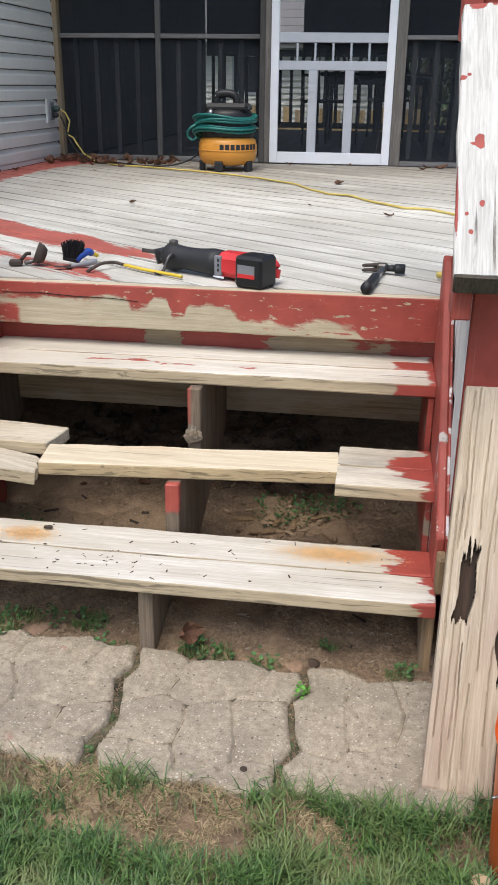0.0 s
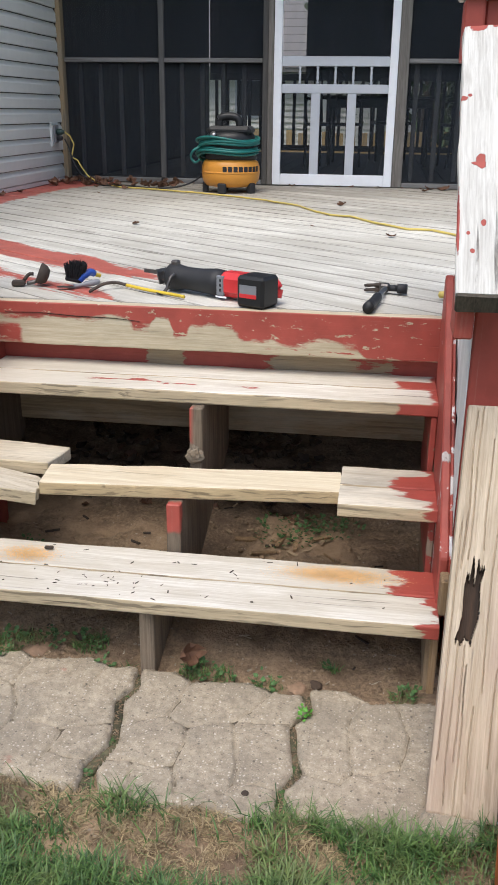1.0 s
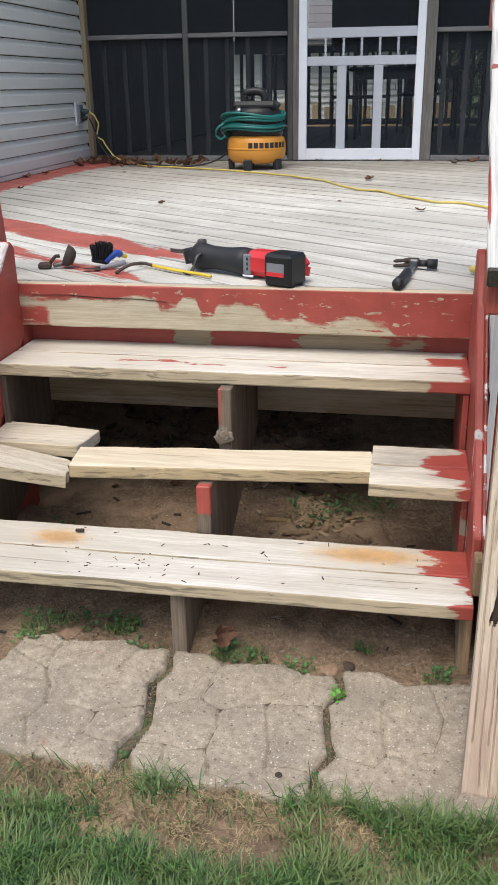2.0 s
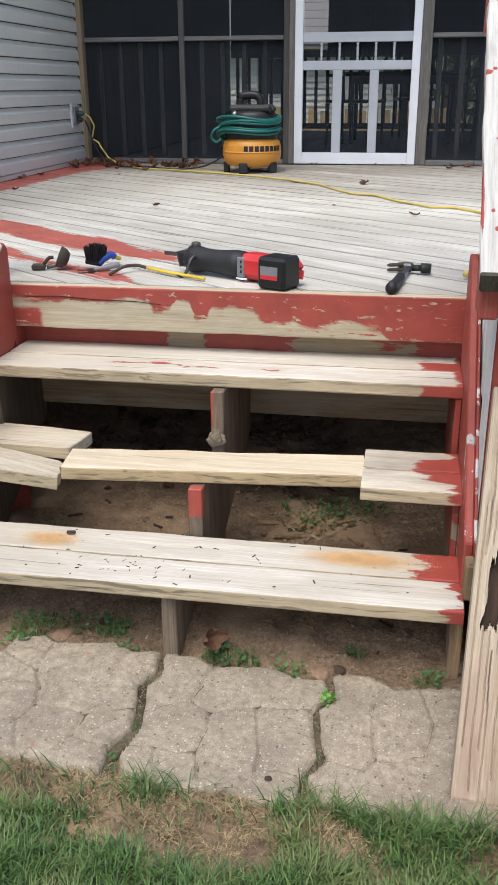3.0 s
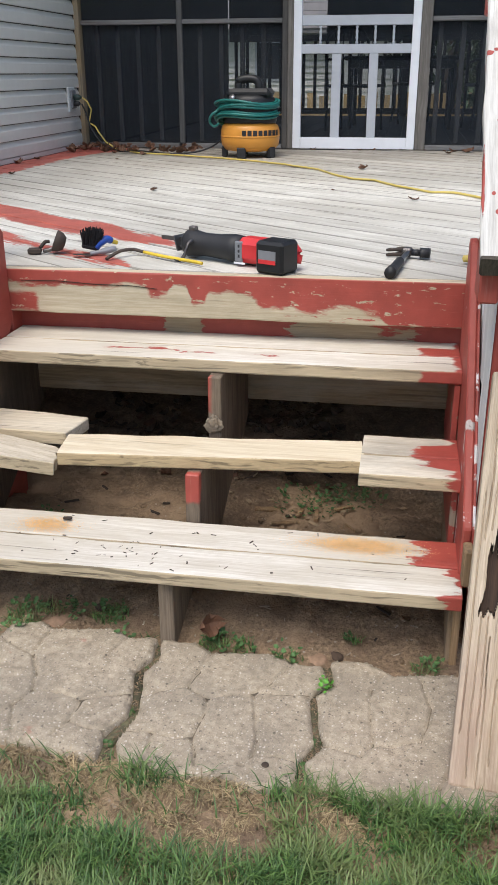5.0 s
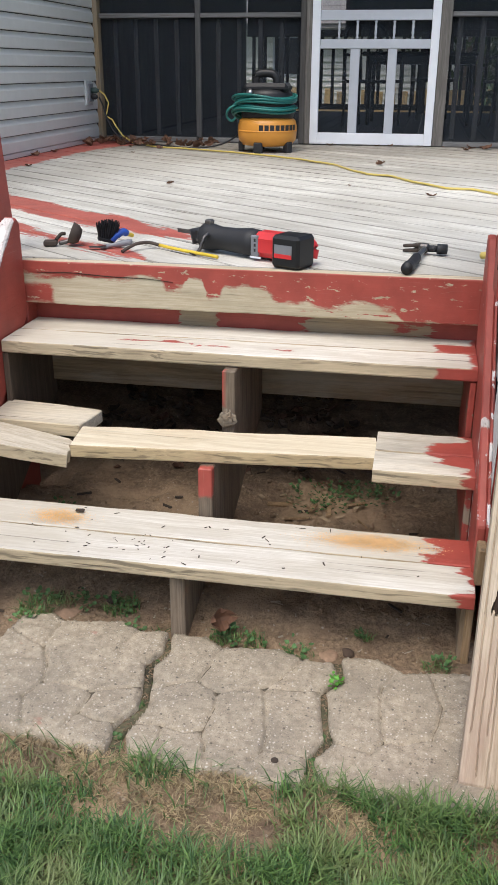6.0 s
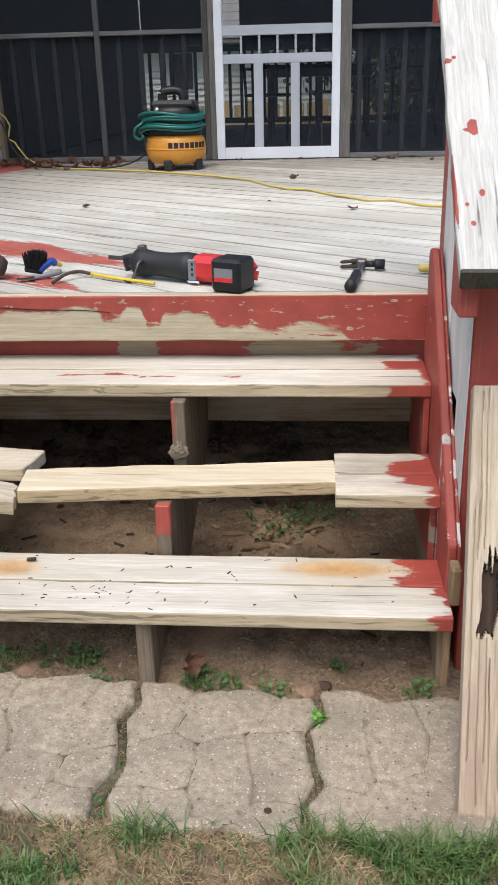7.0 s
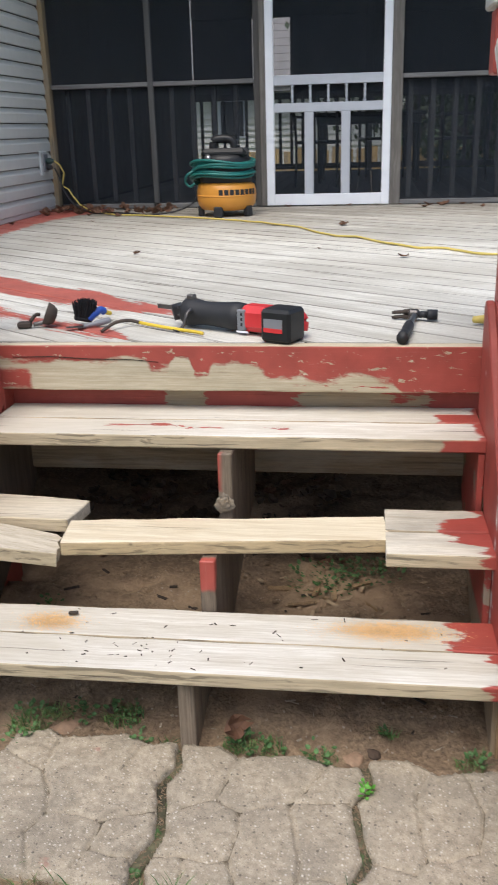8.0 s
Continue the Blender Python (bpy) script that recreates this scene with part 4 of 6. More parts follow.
for j in range(4):
    y = 2.274 + 0.105 * j
    part("infill_board", prism([(y, 0.60), (y, 0.945 + 0.733 * (y - 2.003)), (y + 0.101, 0.945 + 0.733 * (y + 0.101 - 2.003)), (y + 0.101, 0.60)], 0.1495 + 0.002 * (j % 2), 0.170, "x", 0.003), "white", rail, "scraped whitish infill board")

# the rotten board leaning on the newel post
lean = empty("removed_board", "rotten weathered board leaning against the red newel post", "board")
foot, head = Vector((0.093, 1.578, 0.002)), Vector((0.152, 2.088, 0.708))
up = (head - foot).normalized()
side = Vector((1, 0.012, 0)).normalized()
side = (side - up * side.dot(up)).normalized()
LM = Matrix((( side.x, up.cross(side).x, up.x, foot.x), (side.y, up.cross(side).y, up.y, foot.y), (side.z, up.cross(side).z, up.z, foot.z), (0, 0, 0, 1)))
LEN = (head - foot).length


def rotten():
    """A board in its own plane (x across, z along), with two ragged rotted hollows sunk into its face."""
    nx, nz, w, th = 112, 150, 0.14, 0.036
    bm = bmesh.new()
    teeth = [0.040 * noise.noise((k * 0.21, 3.3, 0)) for k in range(nx + 1)]
    teeth2 = [0.055 * noise.noise((k * 0.33, 7.7, 0)) for k in range(nx + 1)]
    grid = []
    for j in range(nz + 1):
        row = []
        for i in range(nx + 1):
            x = w * i / nx
            z = (LEN - x * side.z / up.z) * j / nz
            d = 0.0008 * noise.noise((x * 160, z * 6, 0)) + 0.0015 * noise.noise((x * 60, z * 3, 7))
            c = 0.047 + 0.006 * noise.noise((z * 16, 0, 4)) + 0.06 * (z - 0.42)
            if abs(x - c) < 0.0170 + 0.003 * noise.noise((z * 20, 1, 1)) and 0.345 + teeth[i] * 0.8 < z < 0.50 + teeth2[i]:
                d += 0.020
            c2 = 0.130 - 0.01 * noise.noise((z * 9, 3, 3))
            if x > c2 - 0.008 - 0.010 * noise.noise((z * 14, 2, 6)) and x < 0.136 and 0.24 + teeth2[i] < z < 0.80 + teeth[i]:
                d += 0.018
            for cx, z0, z1 in ((0.030, 0.02, 0.34), (0.043, 0.1, 0.34), (0.088, 0.25, 0.7), (0.022, 0.5, 0.86), (0.112, 0.1, 0.3), (0.034, 0.52, 0.87), (0.062, 0.55, 0.80), (0.052, 0.0, 0.30), (0.073, 0.05, 0.22), (0.010, 0.1, 0.6), (0.098, 0.5, 0.86)):
                if abs(x - cx - 0.004 * noise.noise((z * 7, cx * 50, 2))) < 0.0013 and z0 < z < z1:
                    d += 0.0045
            e = min(x, w - x, z, LEN - x * side.z / up.z - z)
            d += max(0.0, 0.004 - e) * 0.6
            row.append(bm.verts.new((x, d, z)))
        grid.append(row)
    for a, b in zip(grid, grid[1:]):
        for i in range(nx):
            bm.faces.new((a[i], a[i + 1], b[i + 1], b[i]))
    edge = [v for v in grid[0]] + [r[-1] for r in grid[1:]] + grid[-1][-2::-1] + [r[0] for r in grid[-2:0:-1]]
    back = [bm.verts.new((v.co.x, th, v.co.z)) for v in edge]
    for i in range(len(edge)):
        k = (i + 1) % len(edge)
        bm.faces.new((edge[i], edge[k], back[k], back[i]))
    bm.faces.new(back)
    bmesh.ops.recalc_face_normals(bm, faces=bm.faces[:])
    return bm


rb = rotten()
face = part("board", rb, "rot", lean)
face.matrix_basis = LM
face.data.materials.append(M["decay"])
for p in face.data.polygons:
    q = p.center
    if 0.0075 < q.y < 0.035 and 0.004 < q.x < 0.1375 and 0.2 < q.z < 0.7:
        p.material_index = 1

# ---- screened porch ----
porch = empty("wall_north", "screened porch front of grey weathered posts and dark mesh", "porch wall", kind="structure")
TOP = 3.15


def bar(name, x0, x1, z0, z1, material, y0=WALL_Y, y1=WALL_Y + 0.09, parent=porch, label=""):
    return part(name, box(x0, x1, y0, y1, z0, z1, 0.004), material, parent, label)


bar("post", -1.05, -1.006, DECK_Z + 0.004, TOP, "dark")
bar("post", -1.006, -0.964, DECK_Z + 0.004, TOP, "grey", WALL_Y - 0.012)
bar("post", -0.036, 0.042, DECK_Z + 0.004, TOP, "grey", WALL_Y - 0.012)
bar("post", -1.856, -1.814, DECK_Z + 0.04, TOP, "mull", WALL_Y, WALL_Y + 0.06)
bar("post", 0.783, 0.818, DECK_Z + 0.04, TOP, "grey", WALL_Y, WALL_Y + 0.06)
bar("post", 1.6, 1.64, DECK_Z + 0.04, TOP, "grey", WALL_Y, WALL_Y + 0.06)
bar("post", 2.5, 2.6, DECK_Z + 0.004, TOP, "grey")
for x0, x1 in ((HOUSE_X + 0.045, -1.857), (-1.813, -1.051), (0.043, 0.782), (0.819, 1.599), (1.641, 2.499)):
    bar("sill", x0, x1, 1.66, 1.692, "greyx", WALL_Y - 0.006, WALL_Y + 0.08)
    bar("bottom_plate", x0, x1, DECK_Z + 0.002, DECK_Z + 0.038, "greyx", WALL_Y - 0.004, WALL_Y + 0.06)
    part("screen", box(x0, x1, WALL_Y + 0.03, WALL_Y + 0.033, DECK_Z + 0.039, 1.659, 0), "screen", porch, "dark insect screen")
    part("screen", box(x0, x1, WALL_Y + 0.03, WALL_Y + 0.033, 1.693, TOP, 0), "screen", porch, "dark insect screen")
x = -2.52
while x < 2.5:
    if not -1.06 < x + 0.02 < 0.05:
        bar("baluster", x, x + 0.036, 0.82, 1.655, "slate", WALL_Y + 0.05, WALL_Y + 0.086)
    x += 0.163
bar("header", HOUSE_X + 0.045, 2.6, TOP, TOP + 0.25, "grey")

door = empty("door_1", "white painted wooden screen door, closed", "door", kind="structure")
DY0, DY1 = WALL_Y - 0.018, WALL_Y + 0.024


def dbar(name, x0, x1, z0, z1, material="door", y0=DY0, y1=DY1, label=""):
    return part(name, box(x0, x1, y0, y1, z0, z1, 0.003), material, door, label)


dbar("stile", -0.962, -0.902, DECK_Z + 0.008, 2.82)
dbar("stile", -0.098, -0.038, DECK_Z + 0.008, 2.82)
dbar("bottom_rail", -0.9015, -0.0985, DECK_Z + 0.008, 0.86)
dbar("top_rail", -0.9015, -0.0985, 2.70, 2.82)
dbar("middle_rail", -0.9015, -0.0985, 1.637, 1.705, "doorgrey", DY0 + 0.006)
dbar("lower_rail", -0.9015, -0.0985, 1.448, 1.512, "doorgrey", DY0 + 0.006)
dbar("mullion", -0.675, -0.607, 0.8605, 1.4475, "doorgrey", DY0 + 0.006)
dbar("mullion", -0.401, -0.335, 0.8605, 1.4475, "doorgrey", DY0 + 0.006)
for i in range(5):
    sx = -0.765 + 0.1335 * i
    spindle = lathe([(0.007, 1.512), (0.012, 1.522), (0.006, 1.535), (0.011, 1.555), (0.008, 1.575), (0.011, 1.595), (0.006, 1.615), (0.012, 1.628), (0.007, 1.637)], 10)
    part("spindle", moved(spindle, Matrix.Translation((sx, WALL_Y + 0.002, 0))), "doorgrey", door, smooth=True)
part("mesh_panel", box(-0.9, -0.1, DY1 + 0.002, DY1 + 0.004, 0.86, 1.70, 0), "screen", door, "dark insect screen")
part("mesh_panel", box(-0.9, -0.1, DY1 + 0.002, DY1 + 0.004, 1.704, 2.70, 0), "screen", door, "dark insect screen")
dbar("hinge", -0.040, -0.034, 1.74, 1.83, "silver", DY0 - 0.006, DY0 + 0.01)
dbar("hinge", -0.040, -0.034, 0.95, 1.04, "silver", DY0 - 0.006, DY0 + 0.01)
dbar("weather_strip", -0.94, -0.55, DECK_Z + 0.001, DECK_Z + 0.0075, "black", DY0, DY0 + 0.02)

# inside the porch
pf = empty("porch_floor", "grey porch floorboards in shade", "floor", kind="structure")
for i in range(36):
    x0 = -2.64 + i * 0.146
    part("floorboard", box(x0, x0 + 0.140, WALL_Y + 0.15, 13.5, DECK_Z - 0.04, DECK_Z - 0.012, 0.002), "greyx", pf)
# out of view; the overhang before the wall is added to shade the deck
tagged(link("ceiling", box(-2.64, 2.75, WALL_Y - 0.95, 13.9, 3.42, 3.55, 0), "ceiling"), "unseen porch ceiling with an overhang added to shade the deck", "ceiling", kind="structure")
east = empty("wall_east", "porch side wall with dark screens", "porch wall", kind="structure")
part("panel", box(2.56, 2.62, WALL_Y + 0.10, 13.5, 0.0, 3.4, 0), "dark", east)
far = empty("porch_railing", "dark porch railing at the back of the screened porch", "railing", kind="structure")
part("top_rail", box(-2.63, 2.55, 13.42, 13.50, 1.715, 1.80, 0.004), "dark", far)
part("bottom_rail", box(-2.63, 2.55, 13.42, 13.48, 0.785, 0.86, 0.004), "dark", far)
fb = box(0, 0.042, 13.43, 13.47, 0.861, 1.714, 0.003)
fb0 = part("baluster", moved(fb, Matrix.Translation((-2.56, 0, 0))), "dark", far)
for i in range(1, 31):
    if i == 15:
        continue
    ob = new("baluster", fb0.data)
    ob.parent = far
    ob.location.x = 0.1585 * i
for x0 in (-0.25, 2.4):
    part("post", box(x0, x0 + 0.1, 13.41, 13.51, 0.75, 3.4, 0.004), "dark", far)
# added plain dark panels that hide the bright view above the back rail
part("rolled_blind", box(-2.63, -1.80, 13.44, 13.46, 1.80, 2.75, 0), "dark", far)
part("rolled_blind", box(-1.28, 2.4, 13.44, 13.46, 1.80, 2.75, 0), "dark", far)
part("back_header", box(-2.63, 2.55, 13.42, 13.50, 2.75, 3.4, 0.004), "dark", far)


def patio_chair(m, label):
    c = empty("patio_chair", label, "chair", "porch furniture", at=m)
    part("seat", box(-0.24, 0.24, -0.24, 0.24, 0.42, 0.45, 0.01), "furniture", c)
    for sx in (-0.22, 0.22):
        part("leg", tube([(sx, -0.22, 0.42), (sx, -0.23, 0.2), (sx, -0.25, 0)], 0.014), "furniture", c)
        part("leg", tube([(sx, 0.22, 0.42), (sx, 0.23, 0.2), (sx, 0.26, 0)], 0.014), "furniture", c)
        part("armrest", tube([(sx, 0.22, 0.45), (sx, 0.24, 0.66), (sx, 0.1, 0.68), (sx, -0.2, 0.66), (sx, -0.22, 0.45)], 0.013), "furniture", c)
    part("backrest", tube([(-0.22, 0.23, 0.44), (-0.22, 0.27, 0.8), (-0.12, 0.29, 0.95), (0.12, 0.29, 0.95), (0.22, 0.27, 0.8), (0.22, 0.23, 0.44)], 0.015), "furniture", c)
    for sx in (-0.12, -0.04, 0.04, 0.12):
        part("back_slat", tube([(sx, 0.24, 0.45), (sx, 0.28, 0.7), (sx, 0.29, 0.93)], 0.009), "furniture", c)
    return c


FZ = DECK_Z - 0.012
patio_chair(pose(-0.66, 10.0, FZ, 0, 0, 165), "black iron patio chair beside a porch table")
patio_chair(pose(-0.05, 11.6, FZ, 0, 0, 10), "black iron patio chair behind a porch table")
patio_chair(pose(0.75, 10.5, FZ, 0, 0, -80), "black iron patio chair at the table end")
table = empty("patio_table", "black patio table in the shaded porch", "table", at=pose(-0.2, 10.7, FZ))
part("tabletop", box(-0.6, 0.6, -0.45, 0.45, 0.68, 0.72, 0.01), "furniture", table)
part("apron", box(-0.55, 0.55, -0.4, 0.4, 0.60, 0.679, 0.004), "furniture", table)
for sx in (-0.52, 0.52):
    for sy in (-0.36, 0.36):
        part("leg", tube([(sx, sy, 0.6), (sx, sy, 0.0)], 0.022, smooth_steps=1), "furniture", table)

# ---- what is seen beyond the porch ----
nb = empty("neighbour_house", "neighbouring house with cream siding and grey shingle roof", "house")
part("wall", box(-12, 0.4, 20.0, 26, -0.1, 2.1, 0), "cream", nb)
lap = prism([(20.0, 0.0), (19.945, 0.0), (19.945, 0.012), (19.99, 0.12), (20.0, 0.12)], -12, 0.4, "x", 0)
lap0 = part("siding_course", lap, "cream", nb)
for i in range(1, 17):
    ob = new("siding_course", lap0.data)
    ob.parent = nb
    ob.location.z = 0.12 * i
roof = part("roof", prism([(19.5, 2.05), (19.5, 2.12), (23.2, 4.4), (27, 2.12), (27, 2.05)], -12.4, 0.8, "x", 0), "shingle", nb)
sh = part("shingle_row", prism([(19.48, 2.13), (19.48, 2.145), (19.78, 2.315), (19.78, 2.30)], -12.4, 0.8, "x", 0), "shingle", nb)
for i in range(1, 13):
    ob = new("shingle_row", sh.data)
    ob.parent = nb
    ob.location = (0, 0.28 * i, 0.172 * i)
win = part("window", box(-3.35, -2.75, 19.93, 19.97, 1.15, 1.95, 0.005), "doorgrey", nb)
part("pane", box(-3.29, -2.81, 19.92, 19.932, 1.21, 1.89, 0), "black", win)
fence = empty("fence", "sunlit yellow wooden fence beyond the porch", "fence")
for i in range(34):
    x0 = -4.4 + i * 0.21
    part("fence_board", box(x0, x0 + 0.16, 16.6, 16.62, -0.1, 0.98 + 0.03 * math.sin(i * 2.3), 0.003), "fence", fence)
part("fence_rail", box(-4.4, 2.7, 16.625, 16.66, 0.6, 0.68, 0.003), "fence", fence)


def tree(x, y, h, r, seed, label):
    rr = random.Random(seed)
    t = empty("tree", label, "tree", at=pose(x, y, -0.1))
    trunk = tube([(0, 0, 0), (0.05, 0.02, h * 0.3), (-0.06, 0.05, h * 0.62), (0.02, 0, h * 0.92)], [0.2, 0.16, 0.11, 0.05], 10)
    for k in range(7):
        a, z = rr.uniform(0, 6.28), h * rr.uniform(0.28, 0.7)
        tube([(0, 0, z), (math.cos(a) * r * 0.4, math.sin(a) * r * 0.4, z + h * 0.10), (math.cos(a) * r * 0.8, math.sin(a) * r * 0.8, z + h * 0.16)], [0.07, 0.05, 0.02], 6, trunk)
    part("trunk", trunk, "bark", t)
    verts, faces = [], []
    for k in range(150):
        a, e = rr.uniform(0, 6.28), rr.uniform(-0.9, 1.0)
        d = r * rr.uniform(0.35, 1.0)
        c = Vector((math.cos(a) * d * math.sqrt(1 - e * e * 0.8), math.sin(a) * d * math.sqrt(1 - e * e * 0.8), h * 0.62 + e * h * 0.42))
        for _ in range(34):
            p = c + Vector((rr.gauss(0, 0.16), rr.gauss(0, 0.16), rr.gauss(0, 0.14))) * r * 0.9
            q = Euler((rr.uniform(0, 6), rr.uniform(0, 6), rr.uniform(0, 6))).to_matrix()
            s = rr.uniform(0.05, 0.10)
            b = len(verts)
            verts += [p + q @ Vector(v) * s for v in ((-1, 0, 0), (0, -0.5, 0.1), (1, 0, 0), (0, 0.5, 0.1))]
            faces.append((b, b + 1, b + 2, b + 3))
    me = bpy.data.meshes.new("crown")
    me.from_pydata(verts, [], faces)
    me.materials.append(M["foliage"])
    cr = new("crown", me)
    cr.parent = t
    return t


tree(0.6, 17.6, 6.0, 1.9, 1, "dark leafy tree behind the porch")
tree(3.2, 18.6, 6.5, 2.3, 2, "tall dark leafy tree beyond the porch")
tree(1.8, 16.0, 3.0, 1.2, 3, "low leafy tree beside the fence")

# ---- tools on the deck ----


def reciprocating_saw(m):
    s = empty("reciprocating_saw", "red and black cordless reciprocating saw lying on the deck", "power saw", at=m)
    turn = pose(0, 0, 0.044, 0, 90, 0)
    part("front_boot", moved(lathe([(0.030, 0.150), (0.040, 0.153), (0.043, 0.19), (0.037, 0.25), (0.036, 0.31), (0.042, 0.345), (0.043, 0.375), (0.034, 0.385)], 24), turn @ Matrix.Diagonal((1, 1, 1, 1))), "black", s, "black rubber boot", True)
    part("motor_body", box(0.045, 0.158, -0.036, 0.040, 0.008, 0.084, 0.018), "toolred", s, "red plastic housing")
    part("side_vent", box(0.128, 0.157, 0.030, 0.0425, 0.012, 0.074, 0.003), "grip", s, "grey vent panel")
    for k in range(3):
        part("vent_slot", box(0.136, 0.143, 0.0415, 0.0432, 0.026 + 0.015 * k, 0.035 + 0.015 * k, 0), "black", s)
    part("label", box(0.118, 0.160, 0.0385, 0.0405, 0.006, 0.0115, 0), "door", s, "thin white label strip")
    part("handle", tube([(0.07, -0.005, 0.062), (0.03, -0.01, 0.072), (-0.02, -0.015, 0.070), (-0.048, -0.015, 0.05), (-0.048, -0.01, 0.02)], 0.014, 10), "toolred", s, "red rear handle", True)
    bat = part("battery", box(-0.064, 0.038, 0.004, 0.096, 0.0, 0.094, 0.009), "blackgloss", s, "black battery pack")
    part("battery_label", box(-0.040, 0.024, 0.0955, 0.0972, 0.036, 0.068, 0), "grip", bat)
    part("battery_stripe", box(-0.040, 0.024, 0.0972, 0.0982, 0.030, 0.042, 0), "toolred", bat, "red stripe")
    part("shoe", moved(box(0.0, 0.005, -0.026, 0.026, 0.016, 0.066, 0.001), pose(0.402, 0, 0.003, 0, 18, 0)), "darksteel", s, "pivoting steel shoe")
    part("shoe_arm", box(0.380, 0.404, -0.02, 0.02, 0.030, 0.036, 0.001), "darksteel", s)
    part("blade", box(0.40, 0.50, -0.001, 0.001, 0.045, 0.058, 0), "darksteel", s, "thin saw blade")
    part("tool_release", box(0.345, 0.372, -0.012, 0.012, 0.080, 0.098, 0.004), "darksteel", s)
    part("rafter_hook", tube([(0.33, 0.042, 0.060), (0.332, 0.062, 0.050), (0.336, 0.075, 0.020), (0.348, 0.085, 0.004), (0.37, 0.084, 0.006)], 0.006, 8), "darksteel", s, "bent steel hook", True)
    return s


reciprocating_saw(pose(-0.418, 2.806, DECK_Z + 0.002, 0, 0, 155) @ Matrix.Diagonal((0.94, 1, 1, 1)))


def hammer(m):
    h = empty("hammer", "claw hammer with a black rubber grip lying on the deck", "hammer", at=m)
    part("grip", tube([(0, 0, 0.018), (0.05, 0, 0.017), (0.11, 0, 0.017), (0.17, 0, 0.018)], [0.019, 0.0165, 0.017, 0.0135], 14), "black", h, "black rubber grip", True)
    part("shaft", tube([(0.165, 0, 0.018), (0.25, 0, 0.018), (0.325, 0, 0.018)], 0.0095, 10), "silver", h, "bare steel shaft", True)
    part("neck", tube([(0.312, -0.012, 0.018), (0.315, -0.045, 0.018)], 0.011, 12, smooth_steps=1), "black", h, "", True)
    part("face", tube([(0.315, -0.042, 0.018), (0.316, -0.050, 0.018), (0.316, -0.078, 0.018)], 0.0165, 14, smooth_steps=1), "black", h, "black striking face", True)
    part("cheek", box(0.298, 0.332, -0.014, 0.022, 0.004, 0.033, 0.006), "darksteel", h)
    for z in (0.008, 0.024):
        part("claw", tube([(0.314, 0.016, z + 0.003), (0.318, 0.045, z), (0.312, 0.080, z - 0.002)], [0.008, 0.006, 0.0035], 8), "rust", h, "worn brown claw", True)
    return h


hammer(pose(-0.096, 2.712, DECK_Z + 0.002, 0, 0, 81.5) @ Matrix.Diagonal((1.06, 0.88, 0.95, 1)))

def worn_bristles():
    """A wedge of splayed bristles, thicker at the tips, on a thin block."""
    rr = random.Random(41)
    bm = box(-0.026, 0.030, -0.010, 0.010, 0.0, 0.012, 0.003, None, pose(-0.005, 0.02, 0.016, 12, 14, 0))
    for _ in range(170):
        u, w = rr.uniform(-1, 1), rr.uniform(-1, 1)
        base = Vector((u * 0.024, 0.02 + w * 0.009, 0.024))
        tip = base + Vector((u * 0.012 + 0.008 + rr.uniform(-0.006, 0.006), w * 0.012 - 0.008, 0.058 + rr.uniform(-0.010, 0.006) - 0.012 * u * u))
        tube([base, tip], [0.0022, 0.0015], 4, bm, 1)
    return bm


brush = empty("wire_brush", "black stiff brush with a blue handle lying on the deck", "brush", at=pose(-1.066, 2.945, DECK_Z, 0, 0, 25))
part("bristle_block", worn_bristles(), "bristle", brush, "black worn bristles")
part("handle", tube([(0.018, 0.015, 0.018), (0.035, 0.012, 0.036), (0.055, 0.018, 0.045), (0.07, 0.03, 0.035)], [0.010, 0.012, 0.012, 0.007], 10), "blue", brush, "blue plastic handle", True)
part("ferrule", tube([(0.066, 0.025, 0.037), (0.088, 0.038, 0.028)], 0.007, 8, smooth_steps=1), "yellowtool", brush)
knife = empty("putty_knife", "grey steel putty knife lying on the deck", "putty knife", at=pose(-1.060, 2.915, DECK_Z, 0, 0, 28))
part("blade", moved(prism([(-0.055, -0.010), (0.0, -0.016), (0.0, 0.016), (-0.055, 0.010)], 0, 0.0015, "z", 0), pose(0, 0, 0.005, 0, 4, 0)), "darksteel", knife)
part("handle", tube([(0.0, 0, 0.008), (0.04, 0, 0.013), (0.085, 0, 0.020)], [0.007, 0.010, 0.008], 10), "grip", knife, "grey handle", True)

cup = empty("grinder_brush", "rusty cup shaped scraper head with a short clamp", "scraper", at=pose(-1.178, 2.945, DECK_Z, 0, 0, 15))
part("cup", moved(lathe([(0.002, 0.0), (0.022, 0.003), (0.032, 0.016), (0.036, 0.034), (0.034, 0.036), (0.028, 0.016), (0.002, 0.008)], 20), pose(0.022, 0, 0.03, 0, -68, 0)), "rust", cup, "", True)
part("arm", tube([(0.0, 0, 0.022), (-0.03, -0.006, 0.014), (-0.05, -0.004, 0.010)], 0.007, 8), "darksteel", cup, "", True)
part("clamp", box(-0.100, -0.056, -0.018, 0.012, 0.002, 0.020, 0.004), "rust", cup)
part("clamp_arm", tube([(-0.06, 0.0, 0.02), (-0.045, 0.012, 0.036), (-0.03, 0.012, 0.038)], 0.006, 8), "rust", cup, "", True)

pry = empty("pry_bar", "thin pry bar with a worn yellow handle on the deck", "pry bar")
part("hook", tube([(-0.985, 2.85, 0.776), (-0.955, 2.90, 0.792), (-0.925, 2.945, 0.790), (-0.89, 2.945, 0.783)], 0.0055, 8), "rust", pry, "dark steel hook", True)
part("handle", tube([(-0.89, 2.945, 0.783), (-0.80, 2.895, 0.779), (-0.70, 2.835, 0.779), (-0.668, 2.812, 0.779)], 0.0055, 8), "yellowtool", pry, "chipped yellow handle", True)

